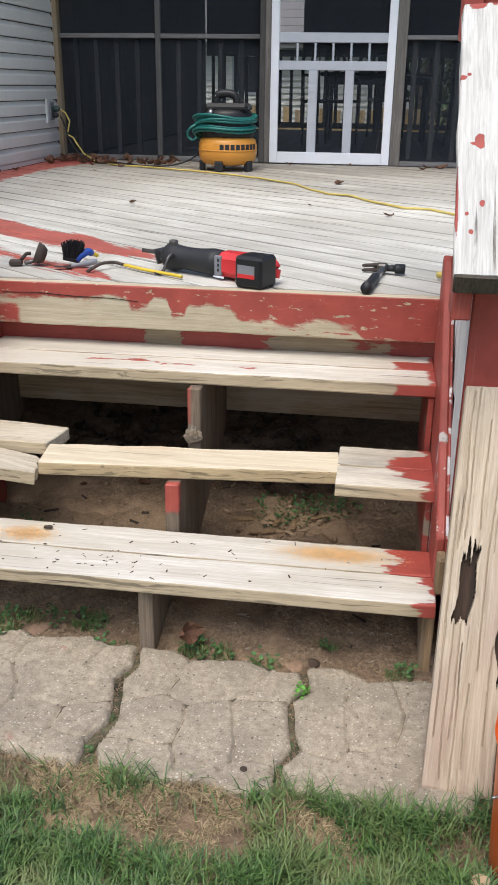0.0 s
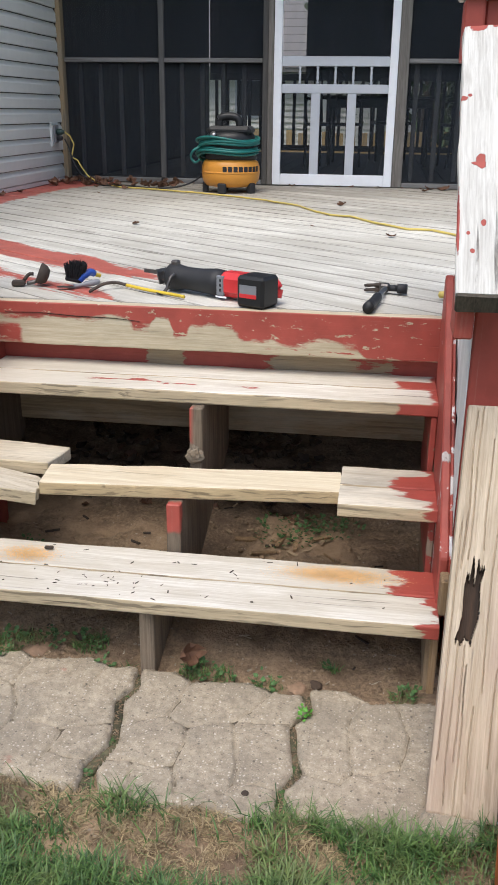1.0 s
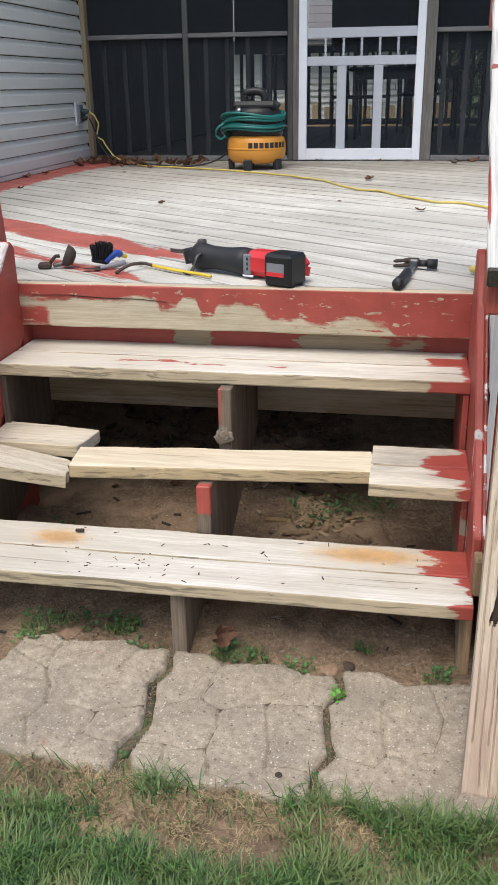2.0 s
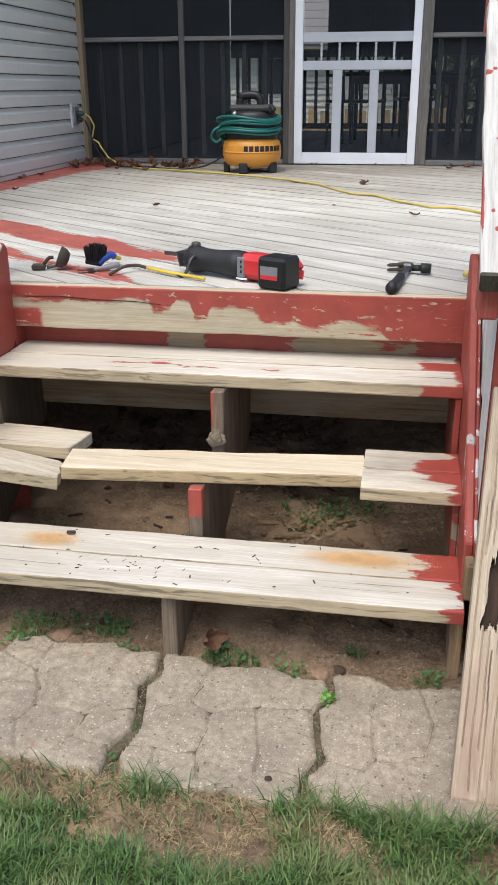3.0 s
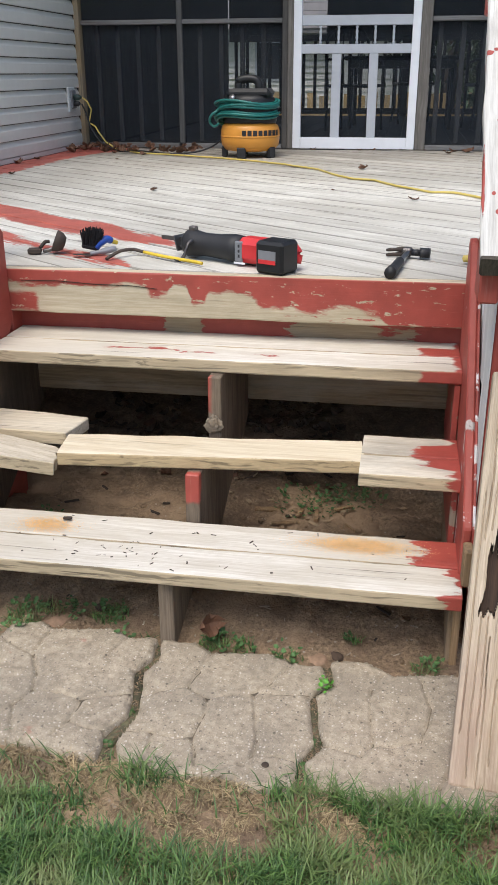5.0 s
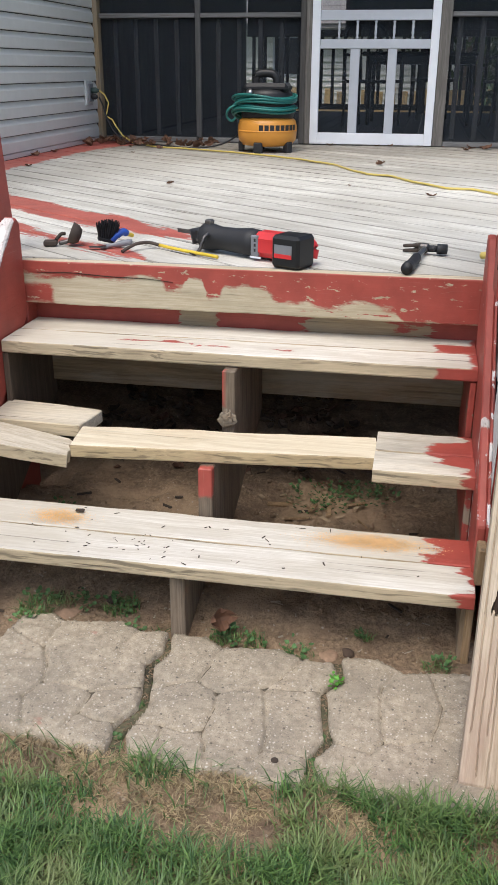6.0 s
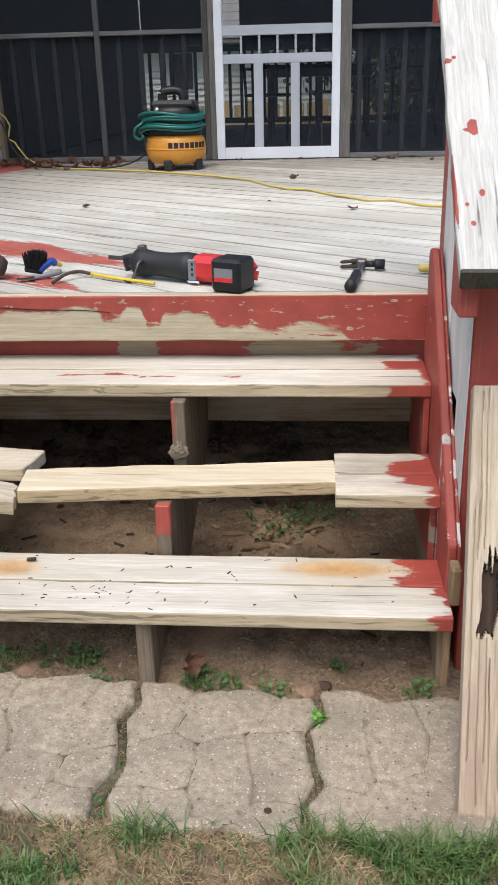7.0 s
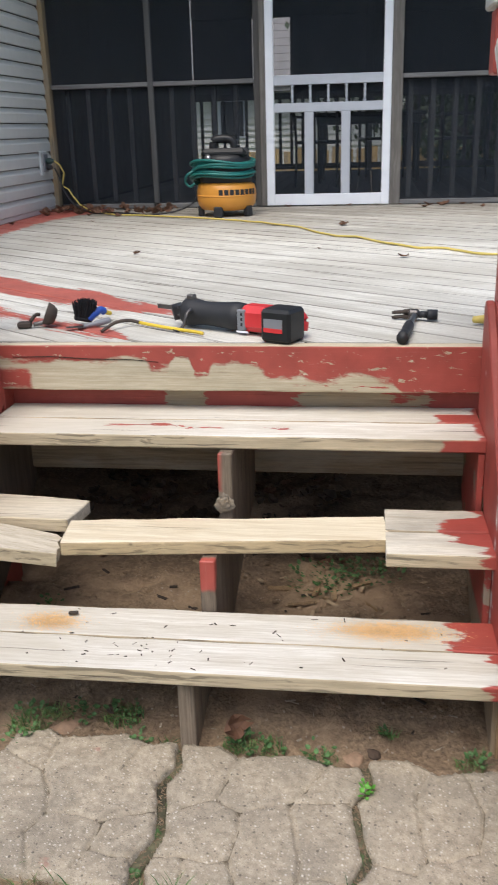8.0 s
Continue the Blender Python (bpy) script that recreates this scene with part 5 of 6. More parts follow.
tip = lathe([(0.001, 0.0), (0.010, 0.004), (0.013, 0.03), (0.015, 0.07), (0.013, 0.09)], 14)
tagged(link("marker_cap", moved(tip, pose(0.118, 2.975, DECK_Z + 0.016, 0, 90, 8)), "yellow", smooth=True), "yellow plastic tool end lying beside the railing", "tool")

# ---- compressor ----
comp = empty("air_compressor", "orange and black pancake air compressor with a coiled green hose", "compressor", at=pose(-1.178, 6.668, DECK_Z) @ Matrix.Scale(1.05, 4))
part("tank", lathe([(0.10, 0.035), (0.165, 0.045), (0.190, 0.075), (0.196, 0.11), (0.196, 0.165), (0.186, 0.200), (0.160, 0.216)], 48), "orange", comp, "orange steel tank", True)
part("tank_seam", lathe([(0.1965, 0.128), (0.199, 0.131), (0.199, 0.137), (0.1965, 0.140)], 48), "orange", comp, "", True)
for a in (-100, -28, 44, 116, 188):
    part("foot", moved(box(-0.028, 0.028, -0.02, 0.02, 0.0, 0.068, 0.006), pose(0, 0, 0, 0, 0, a + 90) @ pose(0, -0.172, 0)), "black", comp, "black rubber foot")
part("shroud", lathe([(0.165, 0.205), (0.176, 0.225), (0.172, 0.30), (0.165, 0.36), (0.150, 0.385), (0.10, 0.395)], 40, squash=0.92), "blackgloss", comp, "black plastic shroud", True)
part("motor_cover", box(-0.145, 0.15, -0.11, 0.11, 0.37, 0.428, 0.022), "blackgloss", comp)
part("handle", tube([(-0.072, -0.02, 0.40), (-0.075, -0.02, 0.455), (-0.055, -0.02, 0.482), (0.02, -0.02, 0.486), (0.058, -0.02, 0.462), (0.062, -0.02, 0.40)], 0.026, 12), "blackgloss", comp, "black carrying handle", True)
part("gauge", moved(lathe([(0.001, 0.0), (0.02, 0.0), (0.022, 0.012), (0.001, 0.014)], 16), pose(-0.095, -0.13, 0.372, 60, 0, -20)), "silver", comp, "", True)
for k in range(8):
    a = radians(-80.3 - 12 + k * 10.6)
    lm = Matrix.Translation((0.1965 * math.cos(a), 0.1965 * math.sin(a), 0.158)) @ pose(0, 0, 0, 0, 0, math.degrees(a))
    part("brand_mark", moved(box(-0.001, 0.0015, -0.0135, 0.0135, -0.017, 0.017, 0), lm), "black", comp, "plain dark brand mark")
hose = empty("air_hose", "coiled dark green rubber hose slung over the compressor", "hose", at=pose(-1.178, 6.668, DECK_Z) @ Matrix.Scale(1.05, 4))
hr = random.Random(5)
for k in range(9):
    z0, rr_ = 0.235 + 0.013 * k, 0.192 + 0.012 * math.sin(k * 1.7)
    tilt, ph = hr.uniform(0.010, 0.045), hr.uniform(-0.5, 0.5)
    loop = []
    for q in range(21):
        a = math.tau * q / 20
        sag = tilt * math.sin(a + 2.4 + ph * 0.4)
        loop.append((rr_ * math.cos(a) * (1.10 if math.cos(a) < 0 else 1.0) - 0.01, rr_ * math.sin(a), z0 + sag + 0.02 * math.sin(2 * a + ph)))
    part("loop", tube(loop, 0.0085, 8, smooth_steps=2), "hose", hose, "", True)
part("loop_end", tube([(-0.18, -0.10, 0.30), (-0.235, -0.12, 0.27), (-0.255, -0.10, 0.225), (-0.225, -0.10, 0.195), (-0.19, -0.11, 0.215)], 0.0085, 8), "hose", hose, "", True)

# ---- power: outlet and cords ----
outlet = empty("outlet_box", "grey weatherproof outlet box on the siding with plugs in it", "outlet")
part("cover_plate", box(HOUSE_X + 0.004, HOUSE_X + 0.022, 7.03, 7.17, 1.045, 1.222, 0.005), "box", outlet)
part("socket_face", box(HOUSE_X + 0.022, HOUSE_X + 0.036, 7.06, 7.15, 1.07, 1.20, 0.004), "grip", outlet)
part("plug", moved(lathe([(0.012, 0), (0.022, 0.008), (0.022, 0.04), (0.010, 0.062)], 12), pose(HOUSE_X + 0.034, 7.10, 1.150, 0, 90, 0)), "plug", outlet, "dark green plug", True)
part("plug", moved(lathe([(0.012, 0), (0.020, 0.008), (0.020, 0.035), (0.009, 0.05)], 12), pose(HOUSE_X + 0.034, 7.10, 1.105, 0, 90, 0)), "black", outlet, "black plug", True)
CZ = DECK_Z + 0.008
cord = [(-2.565, 7.12, 1.15), (-2.53, 7.14, 1.12), (-2.505, 7.15, 1.06), (-2.525, 7.14, 0.965), (-2.47, 7.12, 0.94), (-2.44, 7.10, 0.90), (-2.38, 7.08, 0.83), (-2.28, 7.03, CZ + 0.004), (-2.04, 6.77, CZ), (-1.75, 6.64, CZ),
        (-1.39, 6.45, CZ), (-1.11, 6.25, CZ), (-0.86, 6.05, CZ), (-0.60, 5.73, CZ), (-0.46, 5.42, CZ), (-0.37, 5.26, CZ), (-0.25, 5.20, CZ), (-0.11, 4.93, CZ), (0.05, 4.72, CZ), (0.17, 4.70, CZ), (0.30, 4.50, CZ), (0.55, 4.42, CZ), (0.9, 4.2, CZ), (1.5, 4.3, CZ)]
wavy = []
for (ax, ay, az), (bx, by, bz) in zip(cord, cord[1:]):
    wavy += [(ax + (bx - ax) * q / 3, ay + (by - ay) * q / 3 + (0.03 * noise.noise(((ax + (bx - ax) * q / 3) * 7, 0, 2)) if max(az, bz) < 0.80 else 0.0), az + (bz - az) * q / 3) for q in range(3)]
wavy.append(cord[-1])
tagged(link("extension_cord", tube(wavy, 0.0058, 8), "yellow", smooth=True), "yellow extension cord running from the outlet across the deck", "cord")
cord2 = [(-2.56, 7.10, 1.10), (-2.54, 7.12, 1.04), (-2.50, 7.11, 0.93), (-2.42, 7.08, 0.83), (-2.25, 6.95, CZ), (-2.02, 6.80, CZ + 0.01), (-1.78, 6.72, CZ), (-1.60, 6.76, CZ + 0.01), (-1.47, 6.76, 0.83), (-1.37, 6.72, 0.90)]
tagged(link("power_cable", tube(cord2, 0.006, 8), "black", smooth=True), "black power cable from the outlet to the compressor", "cable")

# ---- bucket ----
bk = empty("bucket", "bright orange plastic bucket standing in the grass", "bucket", at=pose(0.343, 1.41, -0.012, 0, 0, 20))
part("body", lathe([(0.002, 0.004), (0.126, 0.0), (0.131, 0.006), (0.146, 0.30), (0.147, 0.365), (0.143, 0.366), (0.140, 0.30), (0.126, 0.012), (0.002, 0.012)], 48), "bucket", bk, "", True)
for z, r in ((0.300, 0.1520), (0.330, 0.1515), (0.358, 0.1505)):
    part("rim_ring", lathe([(0.1435, z - 0.004), (r, z - 0.004), (r, z + 0.004), (0.1435, z + 0.004)], 48), "bucket", bk, "", True)
part("wire_handle", tube([(-0.176, -0.02, 0.234), (-0.158, -0.018, 0.235), (-0.138, -0.012, 0.236)], 0.0025, 6), "silver", bk, "bent wire handle end", True)
for a0, z0, w, h in ((204, 0.17, 0.04, 0.06), (216, 0.19, 0.03, 0.05), (206, 0.08, 0.02, 0.04), (222, 0.10, 0.02, 0.07)):
    a = radians(a0)
    r = 0.131 + 0.05 * z0 + 0.001
    part("printed_mark", moved(box(-0.0008, 0.0012, -w / 2, w / 2, -h / 2, h / 2, 0), Matrix.Translation((r * math.cos(a), r * math.sin(a), z0)) @ pose(0, 0, 0, 0, -3, a0)), "black", bk, "plain black printed mark")

# ---- litter ----


def leaf_mesh(seed, size, curl=0.35):
    rr = random.Random(seed)
    bm = bmesh.new()
    n = 7
    rows = []
    for i in range(n + 1):
        t = i / n
        w = size * 0.42 * math.sin(math.pi * min(1, t * 0.93 + 0.05)) ** 0.8 * rr.uniform(0.8, 1.15)
        z = size * curl * (t - 0.5) ** 2 * 1.4
        row = [bm.verts.new(((t - 0.5) * size, s * w, z + abs(s) * size * curl * 0.35 * rr.uniform(0.3, 1.2) + 0.001)) for s in (-1, -0.5, 0, 0.5, 1)]
        rows.append(row)
    for a, b in zip(rows, rows[1:]):
        for k in range(4):
            bm.faces.new((a[k], a[k + 1], b[k + 1], b[k]))
    return bm


LEAVES = [(-2.21, 6.76, 0.05), (-1.97, 6.68, 0.06), (-2.61, 5.94, 0.07), (-2.58, 6.2, 0.06), (-2.36, 5.27, 0.05), (-1.322, 4.632, 0.045), (-0.337, 5.857, 0.07), (-0.033, 4.438, 0.05),
          (0.36, 7.20, 0.09), (0.25, 7.24, 0.07), (0.22, 7.05, 0.06), (0.5, 7.22, 0.06), (0.62, 7.0, 0.05), (0.83, 6.9, 0.05), (-0.43, 4.75, 0.022), (-2.05, 6.3, 0.03)]
lr = random.Random(12)
for k, (lx, ly, ls) in enumerate(LEAVES):
    m = pose(lx, ly, DECK_Z + 0.003, lr.uniform(-12, 12), lr.uniform(-12, 12), lr.uniform(0, 360))
    tagged(link("dry_leaf", moved(leaf_mesh(k, ls, 0.5), m), "leaf"), "curled dry brown leaf on the deck boards", "leaf", "dry leaves")
for k in range(95):
    lx, ly = -2.60 + 0.95 * lr.random() ** 1.6, 7.28 - 0.5 * lr.random() ** 1.3
    m = pose(lx, ly, DECK_Z + 0.004 + 0.02 * lr.random(), lr.uniform(-40, 40), lr.uniform(-40, 40), lr.uniform(0, 360))
    tagged(link("dry_leaf", moved(leaf_mesh(50 + k, lr.uniform(0.035, 0.075), 0.6), m), "leaf"), "dry brown leaf heaped by the siding corner", "leaf", "dry leaves")
for k in range(26):
    lx = -2.3 + 4.6 * k / 26 + lr.uniform(-0.1, 0.1)
    m = pose(lx, WALL_Y - lr.uniform(0.03, 0.11), DECK_Z + 0.004, lr.uniform(-20, 20), lr.uniform(-20, 20), lr.uniform(0, 360))
    tagged(link("dry_leaf", moved(leaf_mesh(120 + k, lr.uniform(0.02, 0.045), 0.5), m), "leaf"), "small dry leaf against the porch sill", "leaf", "dry leaves")
tagged(link("dry_leaf", moved(leaf_mesh(301, 0.075, 0.9), pose(-0.497, 1.98, 0.045, 70, 10, 60)), M["leaf"]), "curled rust brown leaf under the lowest step", "leaf", "dry leaves")
tagged(link("dry_leaf", moved(leaf_mesh(302, 0.04, 0.4), pose(0.185, 1.335, 0.02, 10, 5, 40)), "splinter"), "pale dry leaf lying in the grass", "leaf", "dry leaves")


def chips(name, spots, size, z, material, seed, label, category):
    rr = random.Random(seed)
    bm = bmesh.new()
    for cx, cy in spots:
        l, w, h = size * rr.uniform(0.4, 1.9), size * rr.uniform(0.12, 0.42), size * rr.uniform(0.05, 0.18)
        zz = z(cx, cy) if callable(z) else z
        box(-l, l, -w, w, 0, h * 2, 0, bm, pose(cx, cy, zz, rr.uniform(-8, 8), rr.uniform(-8, 8), rr.uniform(0, 180)))
    return tagged(link(name, bm, material), label, category, kind="stuff")


cr = random.Random(31)
spots = [(cr.gauss(-0.72, 0.10), cr.gauss(2.02, 0.035)) for _ in range(26)] + [(cr.uniform(-1.0, 0.0), cr.uniform(1.965, 2.20)) for _ in range(26)]
chips("bark_chips", [(a, min(2.2, max(1.96, b))) for a, b in spots], 0.0042, 0.2075, "chip", 1, "dark bark crumbs scattered on the lowest tread", "debris")
tagged(link("bark_flake", box(-0.012, 0.012, -0.005, 0.005, 0, 0.007, 0.002, None, pose(-0.905, 2.165, 0.212, 0, 0, 10)), "chip"), "dark bark flake beside a sawdust heap", "debris")
under = [(cr.gauss(-0.30, 0.17), cr.uniform(2.45, 2.95)) for _ in range(22)]
chips("wood_scraps", under, 0.013, lambda a, b: soil_height(a, b) + 0.004, "splinter", 2, "pale wood scraps on the soil under the steps", "debris")
chips("twigs", [(cr.uniform(-1.1, 0.1), cr.uniform(2.0, 3.2)) for _ in range(70)], 0.014, lambda a, b: soil_height(a, b) + 0.001, "chip", 3, "dark twigs and bark on soil under the steps", "debris")
chips("pebbles", [(cr.uniform(-1.1, 0.15), cr.uniform(1.95, 2.4)) for _ in range(60)], 0.007, lambda a, b: soil_height(a, b), "concrete", 4, "small pale stones in the soil", "stones")
for k in range(30):
    lx, ly = cr.uniform(-1.1, -0.2), cr.uniform(2.75, 3.4)
    tagged(link("dry_leaf", moved(leaf_mesh(400 + k, cr.uniform(0.03, 0.06), 0.5), pose(lx, ly, soil_height(lx, ly) + 0.004, cr.uniform(-25, 25), cr.uniform(-25, 25), cr.uniform(0, 360))), "leaf"), "dry leaf on the soil beneath the deck", "leaf", "dry leaves")


def sawdust(cx, cy, rx, ry, count, seed, label):
    rr = random.Random(seed)
    verts, faces = [], []
    for _ in range(count):
        x, y = rr.gauss(cx, rx * 0.46), rr.gauss(cy, ry * 0.42)
        if not 2.088 < y < 2.211:
            continue
        d = math.hypot((x - cx) / rx, (y - cy) / ry)
        z = 0.2072 + max(0.0, 1 - d) * 0.004 * rr.random()
        q = Euler((rr.uniform(-0.6, 0.6), rr.uniform(-0.6, 0.6), rr.uniform(0, 6.28))).to_matrix()
        l, w = rr.uniform(0.0005, 0.0013), rr.uniform(0.0004, 0.0008)
        b = len(verts)
        verts += [Vector((x, y, z + 0.0006)) + q @ Vector(v) for v in ((-l, -w, 0), (l, -w, 0), (l, w, 0), (-l, w, 0))]
        faces.append((b, b + 1, b + 2, b + 3))
    me = bpy.data.meshes.new("sawdust")
    me.from_pydata(verts, [], faces)
    me.materials.append(M["sawdust"])
    return tagged(new("sawdust", me), label, "sawdust", kind="stuff")


sawdust(-0.952, 2.135, 0.080, 0.048, 5000, 1, "small orange sawdust heap on the lowest tread")
sawdust(-0.125, 2.155, 0.14, 0.045, 11000, 2, "long orange sawdust heap on the lowest tread")

# ---- plants ----


def blade_patch(name, material, count, where, length, seed, label, category, flat=0.0, width=0.0019):
    rr = random.Random(seed)
    verts, faces = [], []
    made = 0
    while made < count:
        x, y = rr.uniform(-1.25, 0.75), rr.uniform(0.95, 1.62)
        if rr.random() > where(x, y):
            continue
        made += 1
        clump = 0.6 + 0.8 * noise.noise((x * 9, y * 9, 6))
        l = length * rr.uniform(0.45, 1.25) * max(0.45, clump + 0.4)
        a = rr.uniform(0, math.tau)
        lean = rr.uniform(0.15, 0.9) + flat
        z = soil_height(x, y) - 0.004
        d, n = Vector((math.cos(a), math.sin(a), 0)), Vector((-math.sin(a), math.cos(a), 0))
        b = len(verts)
        w = width * rr.uniform(0.7, 1.4)
        for t, k in ((0, 1.0), (0.4, 0.95), (0.75, 0.6)):
            up_ = l * t * math.cos(lean * t)
            out = l * t * math.sin(lean * t)
            p = Vector((x, y, z + max(0.002, up_))) + d * out
            verts += [p - n * w * k, p + n * w * k]
        verts.append(Vector((x, y, z + max(0.002, l * math.cos(lean)))) + d * l * math.sin(lean))
        faces += [(b, b + 1, b + 3, b + 2), (b + 2, b + 3, b + 5, b + 4), (b + 4, b + 5, b + 6)]
    me = bpy.data.meshes.new(name)
    me.from_pydata(verts, [], faces)
    me.materials.append(M[material])
    return tagged(new(name, me), label, category, kind="stuff")


def bare(x, y):
    e1 = math.hypot((x + 0.39) / 0.19, (y - 1.43) / 0.115)
    e2 = math.hypot((x + 0.76) / 0.24, (y - 1.495) / 0.070)
    e3 = math.hypot((x + 0.11) / 0.06, (y - 1.45) / 0.04)
    return min(e1, e2, e3) + 0.6 * noise.noise((x * 11, y * 11, 2))


def on_slab(x, y):
    return inside(x, y, SLAB_A) or inside(x, y, SLAB_B) or inside(x, y, SLAB_C)


def grass_where(x, y):
    if on_slab(x, y):
        return 0.0
    edge = 1.0 if y < 1.50 else max(0.0, (1.585 - y) / 0.085)
    clumps = max(0.12, min(1.0, 0.75 + 1.5 * noise.noise((x * 8, y * 8, 12))))
    return edge * clumps * max(0.06, min(1.0, (bare(x, y) - 0.75) * 2.2))


def straw_where(x, y):
    if on_slab(x, y) or y > 1.57:
        return 0.0
    tangle = max(0.05, min(1.0, 0.5 + 2.2 * noise.noise((x * 17, y * 17, 21))))
    return tangle * max(0.15, min(1.0, (1.35 - bare(x, y)) * 1.6))


blade_patch("grass", "grass", 40000, grass_where, 0.058, 1, "green lawn grass at the slab edge", "grass", 0.25, 0.0014)
blade_patch("dry_grass", "straw", 12000, straw_where, 0.036, 2, "dry straw coloured dead grass", "dry grass", 0.75, 0.0009)


def weed(x, y, r, n, material, seed, label, tall=0.03):
    rr = random.Random(seed)
    bm = bmesh.new()
    base = soil_height(x, y)
    for _ in range(n):
        a, d = rr.uniform(0, math.tau), r * rr.random() ** 0.6
        px, py = x + d * math.cos(a), y + d * math.sin(a)
        l = rr.uniform(0.006, 0.016)
        m = pose(px, py, base + rr.uniform(0.004, tall), rr.uniform(-35, 35), rr.uniform(-50, 10), math.degrees(a))
        own = leaf_mesh(rr.randrange(999), l, 0.3)
        join(bm, moved(own, m))
    return tagged(link("weed", bm, material), label, "weed", kind="stuff")


for k, (wx, wy, wr, wn_) in enumerate(((-0.975, 2.02, 0.06, 60), (-0.86, 2.05, 0.04, 30), (-0.76, 2.05, 0.045, 50), (-0.71, 1.98, 0.035, 22), (-0.46, 1.985, 0.04, 40), (-0.40, 1.965, 0.04, 30), (-0.29, 1.955, 0.045, 34),
                                       (-0.13, 2.045, 0.02, 12), (0.06, 1.955, 0.035, 26), (-0.98, 1.95, 0.05, 40), (-0.30, 2.66, 0.13, 170), (-0.16, 2.72, 0.10, 120), (-1.08, 2.45, 0.05, 22))):
    weed(wx, wy, wr, wn_, "weed", k, "low green weeds growing in the soil", 0.035)
weed(-0.180, 1.848, 0.026, 24, "sprout", 77, "bright green sprout in the slab joint", 0.035)
for k, (jx, jy) in enumerate(((-0.61, 1.86), (-0.60, 1.70), (-0.62, 1.60), (-0.195, 1.76), (-0.18, 1.68), (-0.20, 1.60), (-0.60, 1.95))):
    weed(jx, jy, 0.012, 14, "weed", 200 + k, "tiny moss and weeds in the slab joint", 0.004)


def tuft(x, y, r, n, length, seed, label):
    rr = random.Random(seed)
    bm = bmesh.new()
    for _ in range(n):
        a, d = rr.uniform(0, math.tau), r * rr.random() ** 0.5
        px, py = x + d * math.cos(a), y + d * 0.7 * math.sin(a)
        if on_slab(px, py) and y < 1.9:
            continue
        l, b, lean = length * rr.uniform(0.5, 1.3), rr.uniform(0, math.tau), rr.uniform(0.2, 1.2)
        z, w = soil_height(px, py) - 0.003, rr.uniform(0.0009, 0.0018)
        way, across = Vector((math.cos(b), math.sin(b), 0)), Vector((-math.sin(b), math.cos(b), 0))
        rows = []
        for t, k in ((0, 1.0), (0.5, 0.9), (1.0, 0.15)):
            p = Vector((px, py, z + l * t * math.cos(lean * t))) + way * l * t * math.sin(lean * t)
            rows.append((bm.verts.new(p - across * w * k), bm.verts.new(p + across * w * k)))
        for (a0, a1), (b0, b1) in zip(rows, rows[1:]):
            bm.faces.new((a0, a1, b1, b0))
    return tagged(link("grass_tuft", bm, "grass"), label, "grass", kind="stuff")


for k, (tx, ty, tr_, tn, tl) in enumerate(((-0.985, 2.00, 0.055, 120, 0.035), (-0.92, 2.045, 0.04, 60, 0.03), (-0.76, 2.05, 0.05, 110, 0.035), (-0.47, 1.985, 0.04, 80, 0.03), (-0.40, 1.972, 0.04, 70, 0.028), (-0.28, 1.96, 0.04, 60, 0.025),
                                           (-0.125, 2.05, 0.02, 30, 0.025), (0.055, 1.965, 0.035, 60, 0.03), (-0.64, 1.975, 0.02, 24, 0.03))):
    tuft(tx, ty, tr_, tn, tl, 500 + k, "small green grass tuft in the soil behind the slabs")
for k, (tx, ty) in enumerate(((-0.61, 1.60), (-0.605, 1.66), (-0.60, 1.72), (-0.612, 1.79), (-0.61, 1.85), (-0.20, 1.58), (-0.185, 1.65), (-0.18, 1.70), (-0.192, 1.77), (-0.20, 1.54))):
    tuft(tx, ty, 0.010, 16, 0.012, 540 + k, "moss and short grass in the slab joint")


def stone(x, y, rx, ry, rz, seed, material, label, category="stone"):
    bm = bmesh.new()
    bmesh.ops.create_icosphere(bm, subdivisions=3, radius=1)
    for v in bm.verts:
        k = 1 + 0.30 * noise.noise(v.co * 1.3 + Vector((seed, 0, 0))) + 0.12 * noise.noise(v.co * 5 + Vector((0, seed, 0)))
        v.co = Vector((v.co.x * rx * k, v.co.y * ry * k, v.co.z * rz * k))
    bm.transform(pose(x, y, soil_height(x, y) - rz * 0.30, 0, 0, seed * 40))
    return tagged(link("stone" if category == "stone" else "soil_clod", bm, material, smooth=True), label, category, "stones by the slabs")


M["tanstone"] = plain("reddish tan stone", (0.29, 0.19, 0.125), 0.9, vary=0.3, scale=60, relief=0.6)
M["clod"] = plain("dark damp clod", (0.075, 0.05, 0.035), 0.95, vary=0.4, scale=60, relief=0.9)
stone(-0.898, 2.012, 0.042, 0.026, 0.011, 1, "tanstone", "flat reddish tan stone between weeds")
stone(-0.206, 1.968, 0.028, 0.022, 0.009, 2, "tanstone", "small reddish tan stone behind the slabs")
stone(-0.163, 1.995, 0.024, 0.015, 0.009, 3, "clod", "dark damp clod of soil behind the slabs", "soil clod")
stone(-0.80, 2.09, 0.018, 0.014, 0.010, 4, "clod", "dark clod of soil under the lowest step", "soil clod")
sr = random.Random(71)
clods = bmesh.new()
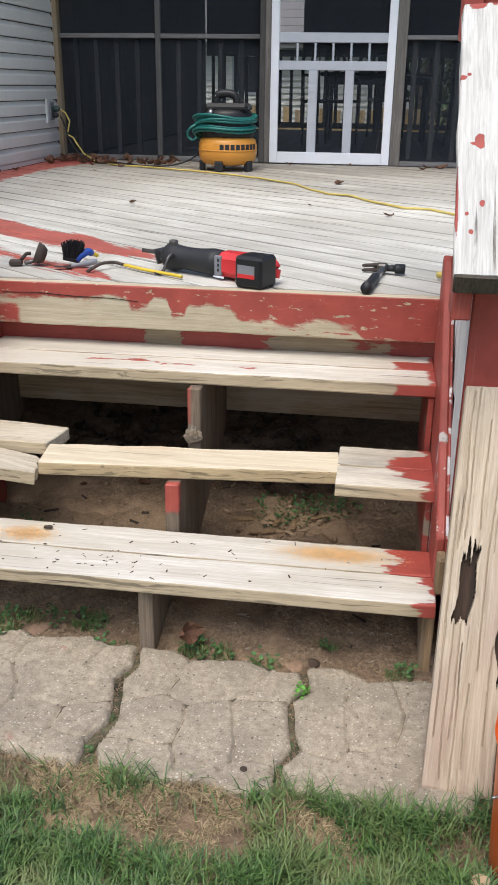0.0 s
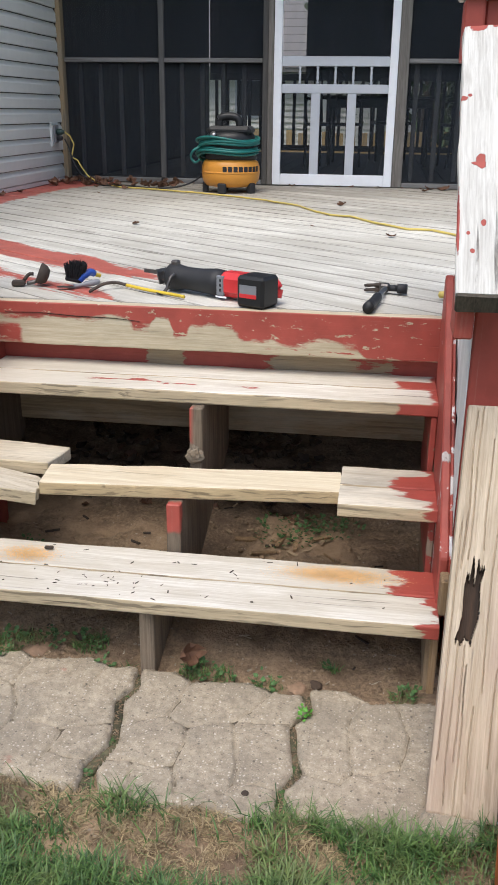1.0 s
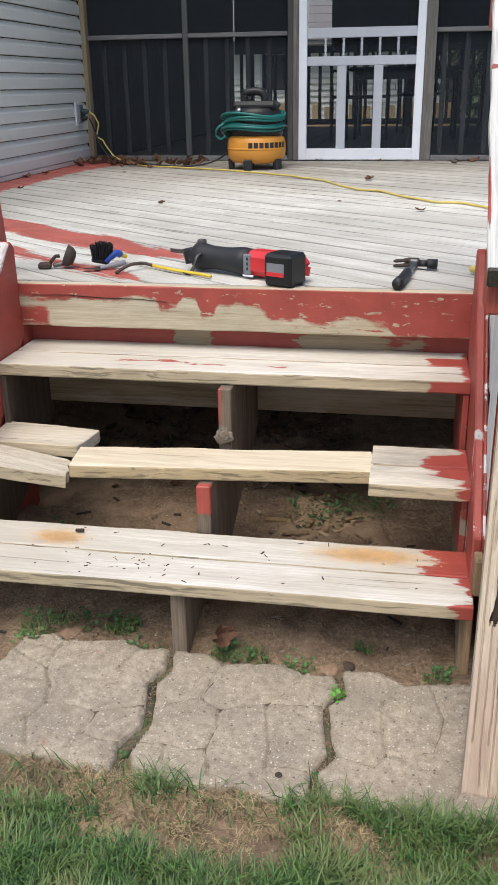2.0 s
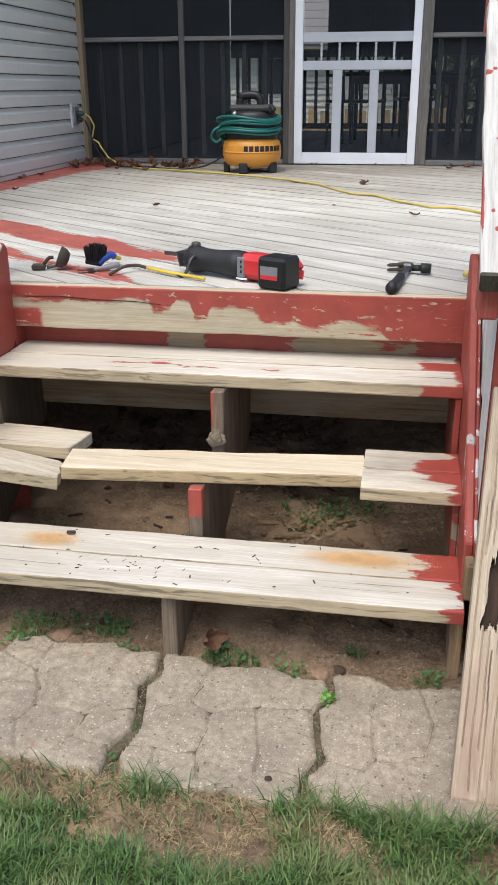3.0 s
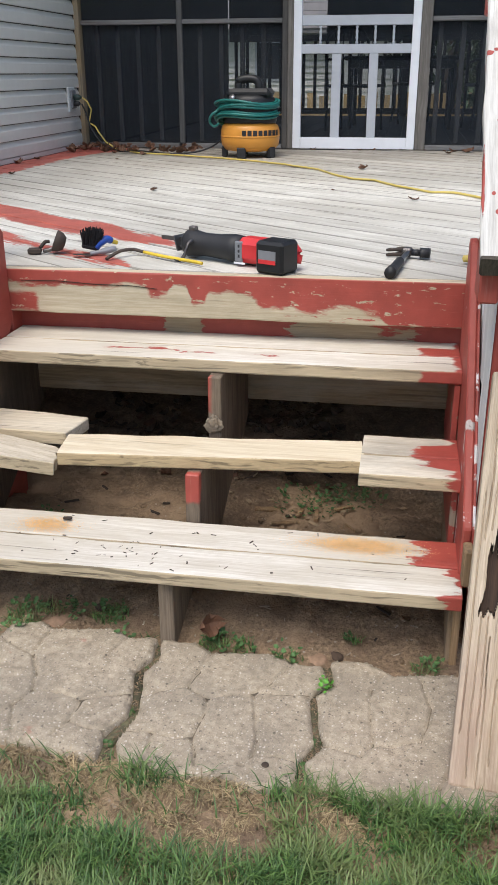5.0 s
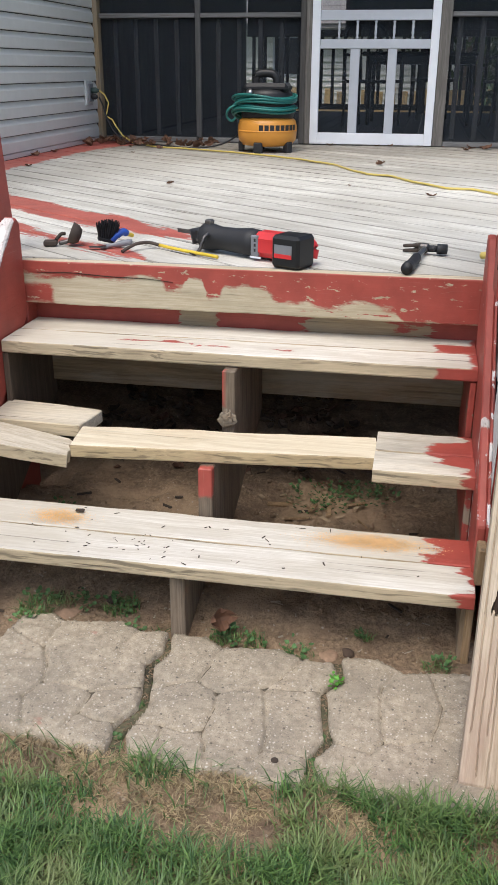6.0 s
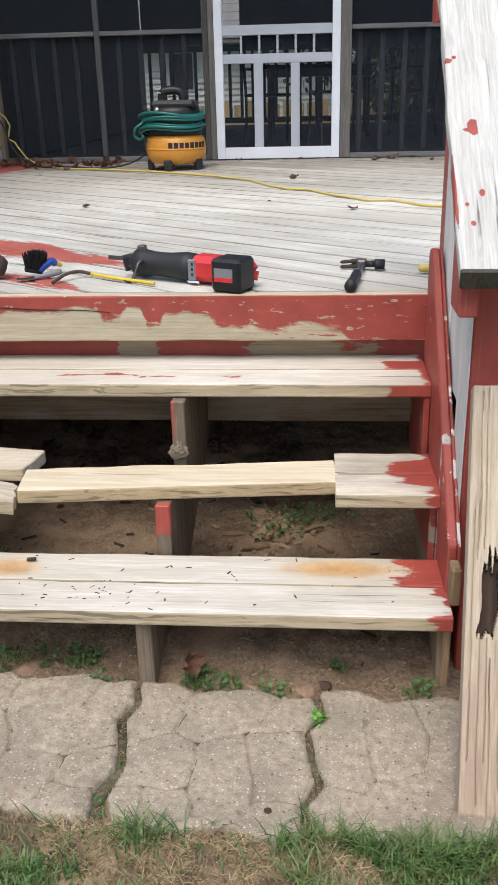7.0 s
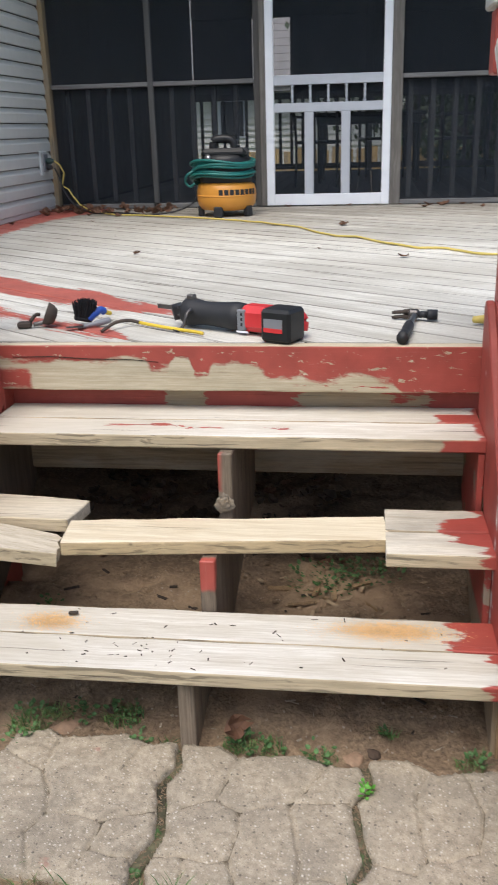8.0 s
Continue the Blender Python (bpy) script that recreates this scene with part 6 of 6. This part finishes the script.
for _ in range(240):
    px, py = sr.uniform(-1.1, 0.12), sr.uniform(1.97, 3.0)
    own = bmesh.new()
    bmesh.ops.create_icosphere(own, subdivisions=1, radius=1)
    q = sr.uniform(0.003, 0.010) * (1.0 if py < 2.3 else 1.5)
    for v in own.verts:
        v.co = v.co * q * (1 + 0.5 * noise.noise(v.co * 2 + Vector((px * 90, 0, 0))))
        v.co.z *= 0.65
    join(clods, moved(own, pose(px, py, soil_height(px, py) + q * 0.2, 0, 0, sr.uniform(0, 360))))
tagged(link("soil_crumbs", clods, "soil", smooth=True), "loose crumbs and clods of brown soil", "soil", kind="stuff")
litter = bmesh.new()
for k in range(150):
    px, py = sr.uniform(-1.2, -0.25), sr.uniform(2.85, 3.6)
    join(litter, moved(leaf_mesh(700 + k, sr.uniform(0.025, 0.06), 0.6), pose(px, py, soil_height(px, py) + sr.uniform(0.003, 0.014), sr.uniform(-35, 35), sr.uniform(-35, 35), sr.uniform(0, 360))))
M["oldleaf"] = plain("dark rotting leaf", (0.085, 0.055, 0.036), 0.85, vary=0.5, scale=30)
tagged(link("leaf_litter", litter, "oldleaf"), "dark rotting leaf litter under the deck", "leaf litter", kind="stuff")
for k, (px, py, l, w, turn) in enumerate(((-0.40, 2.50, 0.085, 0.010, 20), (-0.33, 2.56, 0.06, 0.012, 80), (-0.27, 2.52, 0.05, 0.011, 95), (-0.22, 2.60, 0.07, 0.008, 40), (-0.47, 2.62, 0.09, 0.022, 5), (-0.15, 2.50, 0.05, 0.006, 130))):
    shard = lumber(l, w, 0.007, 60 + k, 0.002, 0.012, 0.008)
    tagged(link("wood_scrap", moved(shard, pose(px, py, soil_height(px, py) + 0.012, sr.uniform(-10, 10), sr.uniform(-6, 6), turn)), "footwood"), "brown splintered wood scrap on the soil", "wood scrap", "wood scraps under the steps")
JOINTS = (((-0.605, 1.96), (-0.597, 1.895), (-0.622, 1.838), (-0.604, 1.745), (-0.594, 1.69), (-0.622, 1.61), (-0.615, 1.54)), ((-0.182, 1.94), (-0.166, 1.866), (-0.200, 1.816), (-0.190, 1.735), (-0.173, 1.665), (-0.202, 1.60), (-0.196, 1.53)))
for run in JOINTS:
    spots = []
    for (ax, ay), (bx, by) in zip(run, run[1:]):
        for _ in range(34):
            q = sr.random()
            spots.append((ax + (bx - ax) * q + sr.gauss(0, 0.006), ay + (by - ay) * q))
    chips("joint_crumbs", spots, 0.0032, lambda a, b: -0.0145 + 0.004 * noise.noise((a * 80, b * 80, 0)), "soil", 9, "brown soil crumbs in the joint between slabs", "soil")
